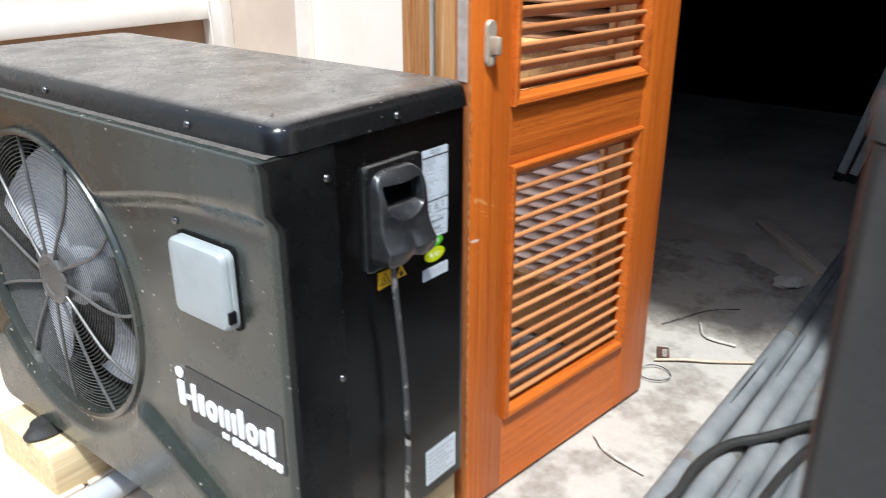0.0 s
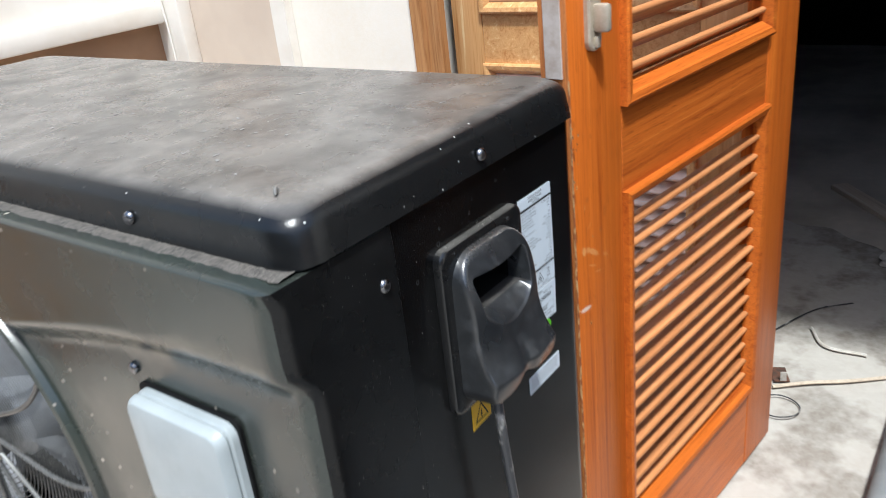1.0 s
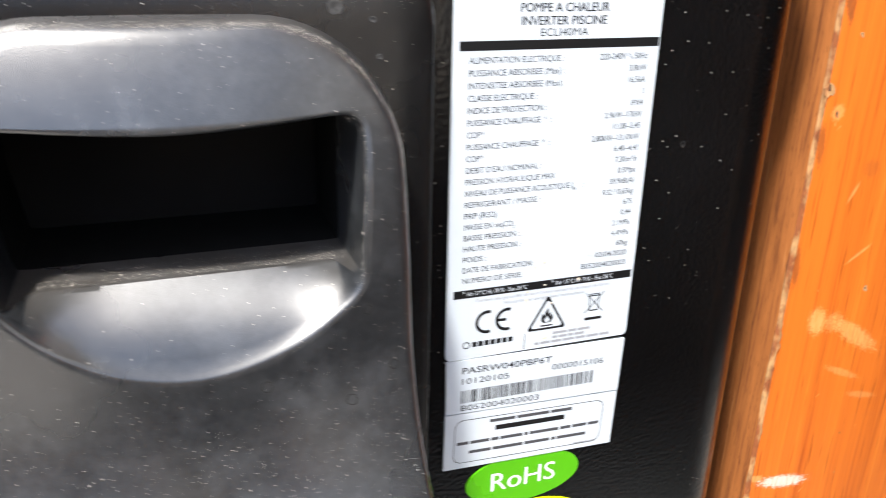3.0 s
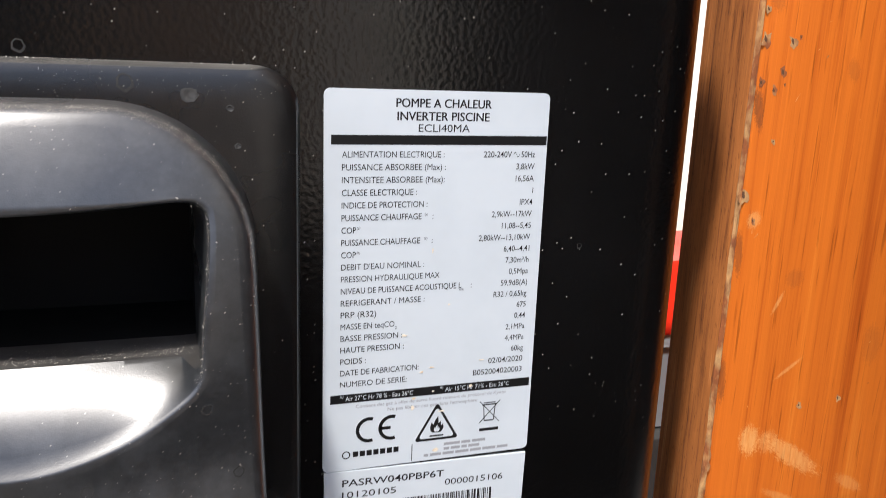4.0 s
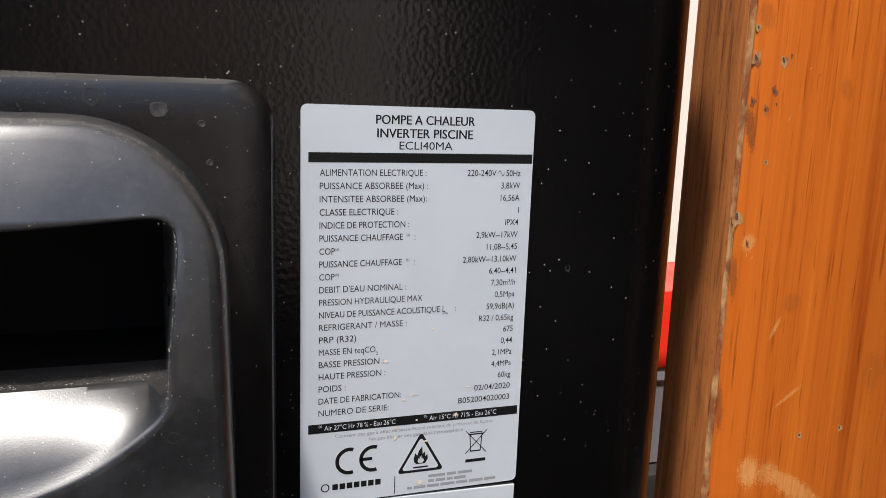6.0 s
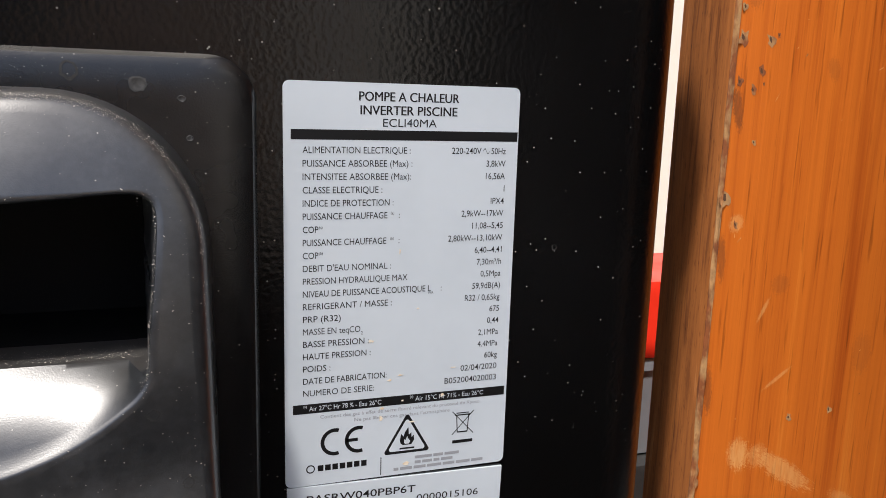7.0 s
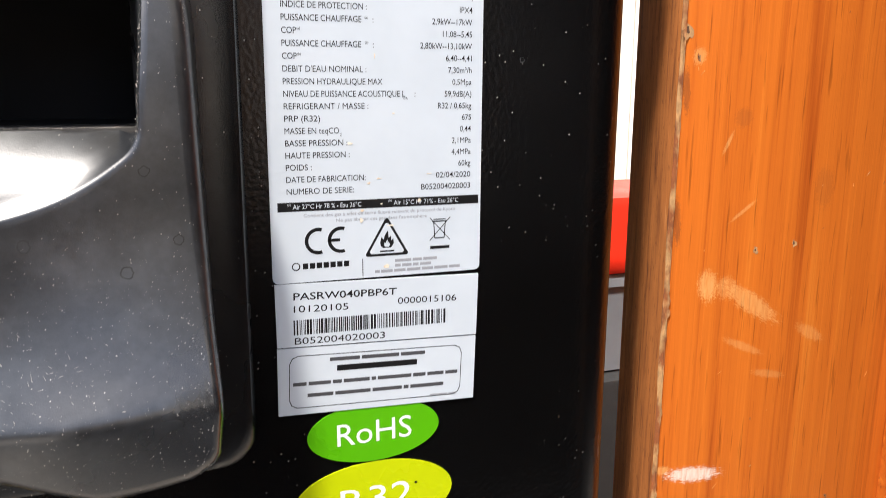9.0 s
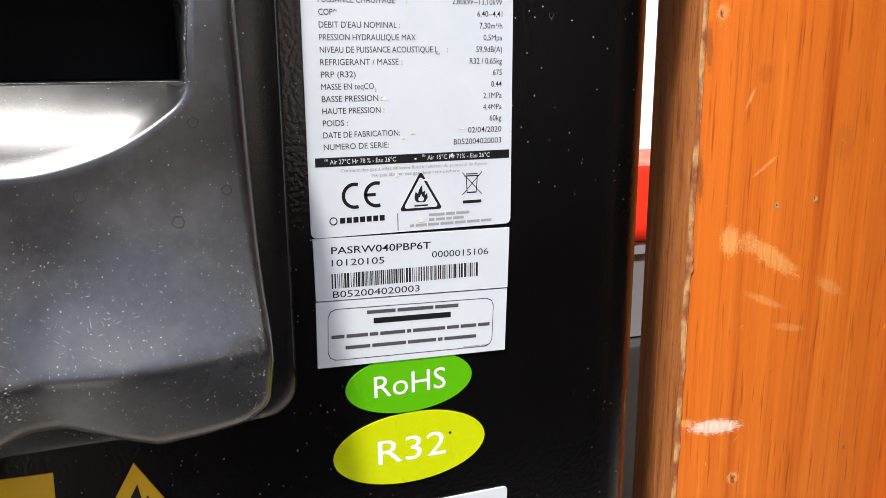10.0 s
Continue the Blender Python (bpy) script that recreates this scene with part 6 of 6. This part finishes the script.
def cables():
    a = link_mesh("cable", tube_bm(spline([(0.60, -0.33, 0.012), (0.66, -0.335, 0.07), (0.75, -0.35, 0.074), (0.87, -0.345, 0.074), (0.985, -0.371, 0.076), (1.09, -0.44, 0.076), (1.28, -0.555, 0.076), (1.45, -0.7, 0.076), (1.5, -0.9, 0.03)], 10), 0.0115, 12), M_CABLE)
    tagged(a, "thick black rubber cable looped over the foam-covered pipes", "cable")
    b = link_mesh("cable", tube_bm(spline([(0.70, -0.50, 0.074), (0.85, -0.5, 0.074), (1.0, -0.51, 0.074), (1.12, -0.53, 0.074), (1.26, -0.575, 0.088), (1.4, -0.62, 0.074)], 10), 0.0105, 12), M_CABLE)
    tagged(b, "thick black rubber cable lying on the foam-covered pipes", "cable")


cables()


def clutter():
    rng = random.Random(21)
    p = link_mesh("plank", box_bm(-0.27, 0.27, -0.03, 0.03, 0.0, 0.018, 0.002), M_PLANK)
    p.matrix_world = pose(2.53, -0.06, 0.001, 0, 0, 41)
    tagged(p, "dusty pale wooden batten on the store room floor", "batten")
    w = link_mesh("wire_ring", tube_bm([(1.3 + 0.043 * math.cos(a), -0.055 + 0.043 * math.sin(a), 0.004 + 0.002 * math.sin(2 * a)) for a in (2 * math.pi * k / 40 for k in range(40))], 0.0016, 6, True), M_LEAD)
    tagged(w, "small ring of dark wire on the concrete", "wire")
    s = link_mesh("tan_strip", tube_bm(spline([(1.37, -0.02, 0.004), (1.42, -0.09, 0.006), (1.47, -0.17, 0.005), (1.56, -0.29, 0.004)], 6), 0.0045, 6), M_PLANK)
    tagged(s, "thin tan stick lying on the floor", "stick")
    s = link_mesh("bent_strip", tube_bm(spline([(1.68, -0.035, 0.004), (1.6, -0.085, 0.005), (1.6, -0.18, 0.004)], 6), 0.0042, 6), M_PALE)
    tagged(s, "bent white plastic strip on the floor", "strip")
    s = link_mesh("thin_wire", tube_bm(spline([(1.6, 0.06, 0.003), (1.78, -0.02, 0.004), (1.86, -0.1, 0.003)], 6), 0.0018, 6), M_LEAD)
    tagged(s, "thin dark wire on the floor", "wire")
    bm = bmesh.new()
    bmesh.ops.create_icosphere(bm, subdivisions=3, radius=1.0)
    for v in bm.verts:
        v.co *= 1 + 0.35 * noise.noise(v.co * 1.7)
        v.co = Vector((v.co.x * 0.07, v.co.y * 0.045, max(0.0, v.co.z * 0.022 + 0.008)))
    r = link_mesh("rubble_piece", bm, M_PALE)
    r.matrix_world = pose(2.19, -0.165, -0.002, 0, 0, -25)
    tagged(r, "pale lump of broken plaster on the floor", "rubble")
    b = thing("bracket", "small rusty angle bracket lying on the floor", "bracket", (1.43, -0.02, 0.001), 25)
    part("plate", box_bm(-0.03, 0.03, -0.018, 0.018, 0.0, 0.003), M_RUST, b)
    part("flange", box_bm(-0.03, -0.026, -0.01, 0.004, 0.0031, 0.026), M_CRUMB, b)
    s = link_mesh("torn_strip", tube_bm(spline([(0.924, -0.063, 0.004), (0.9, -0.09, 0.007), (0.886, -0.107, 0.005), (0.872, -0.14, 0.008), (0.868, -0.16, 0.005), (0.86, -0.2, 0.006), (0.856, -0.232, 0.004)], 5), [0.0015 + 0.0025 * rng.random() for _ in range(31)], 6), M_PALE)
    tagged(s, "torn pale paper strip lying on the concrete", "strip")
    # twig on the lid
    t = link_mesh("dry_leaf", tube_bm(spline([(0.062, 0.04, 0.9603), (0.066, 0.044, 0.9618), (0.069, 0.047, 0.9615), (0.073, 0.05, 0.9605)], 4), [0.0005] + [0.0014] * 5 + [0.002] * 6 + [0.0006], 6), M_TAPE)
    tagged(t, "small dry curled leaf lying on the lid", "leaf")


clutter()


def ladder():
    l = thing("ladder", "folded aluminium ladder with black feet leaning in the dark", "ladder", (3.6, 0.03, 0), 0)
    for dy, lean in ((0.0, 0.0), (-0.055, 0.02)):
        a = part("leg", box_bm(-0.012, 0.012, -0.02, 0.02, 0.03, 2.2, 0.003), M_ALU, l)
        a.matrix_local = pose(0, dy, 0, 13 + lean * 50, 0, 0)
        b = part("ladder_foot", box_bm(-0.016, 0.016, -0.025, 0.025, 0.0, 0.045, 0.004), M_RUBBER, l)
        b.matrix_local = pose(0, dy, 0.004, 13 + lean * 50, 0, 0)
    for z in (0.3, 0.6, 0.9, 1.2, 1.5):
        y = -z * math.tan(radians(13))
        part("rung", box_bm(-0.012, 0.012, y - 0.4, y - 0.05, z - 0.012, z + 0.012, 0.003), M_ALU, l)


ladder()


def black_cabinet():
    c = thing("black_cabinet", "black plastic cabinet with a rounded lid standing by the pipes", "cabinet", (0.03, -0.699, 0), 0)
    o = resample(rounded_rect(0.0, 0.15, -0.5, 0.0, 0.03, 6), 80)
    cx, cy = 0.075, -0.25
    def ins(d, z):
        return [(cx + (x - cx) * (1 - 2 * d / 0.15), cy + (y - cy) * (1 - 2 * d / 0.5), z) for x, y in o]
    bm = loft_bm([ins(0.01, 0.0), ins(0.006, 0.01), ins(0.004, 0.6), ins(0.003, 1.047)], True, True)
    bmesh.ops.recalc_face_normals(bm, faces=bm.faces)
    part("body", bm, M_BLACKCAB, c)
    bm = loft_bm([ins(0.004, 1.0485), ins(0.0005, 1.05), ins(0.0, 1.078), ins(0.003, 1.087), ins(0.01, 1.092), ins(0.06, 1.095)], True, True)
    bmesh.ops.recalc_face_normals(bm, faces=bm.faces)
    part("lid", bm, M_BLACKCAB, c)


black_cabinet()


def behind_pump():
    # Support added under the tub, as black as the space below it.
    s = link_mesh("crate", box_bm(0.58, 1.0, 0.33, 0.72, 0.0, 0.548, 0.006), M_BLACKCAB)
    tagged(s, "black box added to carry the tub behind the pump", "crate")
    t = thing("storage_tub", "grey plastic tub with a bright red lid on a black box", "tub", (0.79, 0.4, 0.55))
    o = resample(rounded_rect(-0.19, 0.19, -0.06, 0.06, 0.03, 5), 64)
    bm = loft_bm([[(x * 0.88, y * 0.88, 0.0) for x, y in o], [(x * 0.97, y * 0.97, 0.078) for x, y in o], [(x * 1.0, y * 1.0, 0.079) for x, y in o], [(x, y, 0.09) for x, y in o]], True, True)
    bmesh.ops.recalc_face_normals(bm, faces=bm.faces)
    part("tub", bm, M_GREYTUB, t)
    bm = loft_bm([[(x * 1.02, y * 1.02, 0.091) for x, y in o], [(x * 1.04, y * 1.04, 0.095) for x, y in o], [(x * 1.04, y * 1.04, 0.108) for x, y in o], [(x * 1.01, y * 1.01, 0.111) for x, y in o], [(x * 1.0, y * 1.0, 0.148) for x, y in o], [(x * 0.95, y * 0.93, 0.156) for x, y in o]], True, True)
    bmesh.ops.recalc_face_normals(bm, faces=bm.faces)
    part("lid", bm, M_RED, t, "bright red lid")


behind_pump()


def paving():
    """Tan paving slabs on the sunny side of the pump."""
    rng = random.Random(9)
    me = None
    for i in range(-7, 4):
        for j in range(2, 5):
            if me is None:
                bm = box_bm(-0.195, 0.195, -0.195, 0.195, 0.0, 0.012, 0.003, 1)
                me = bpy.data.meshes.new("slab")
                bm.to_mesh(me)
                bm.free()
                me.materials.append(M_PAVING)
            s = new("slab", me)
            s.parent = GROUND
            s.matrix_local = pose(-0.18 + 0.4 * i, 0.55 + 0.4 * (j - 2), rng.uniform(-0.004, 0.0), 0, 0, rng.uniform(-0.4, 0.4))


paving()
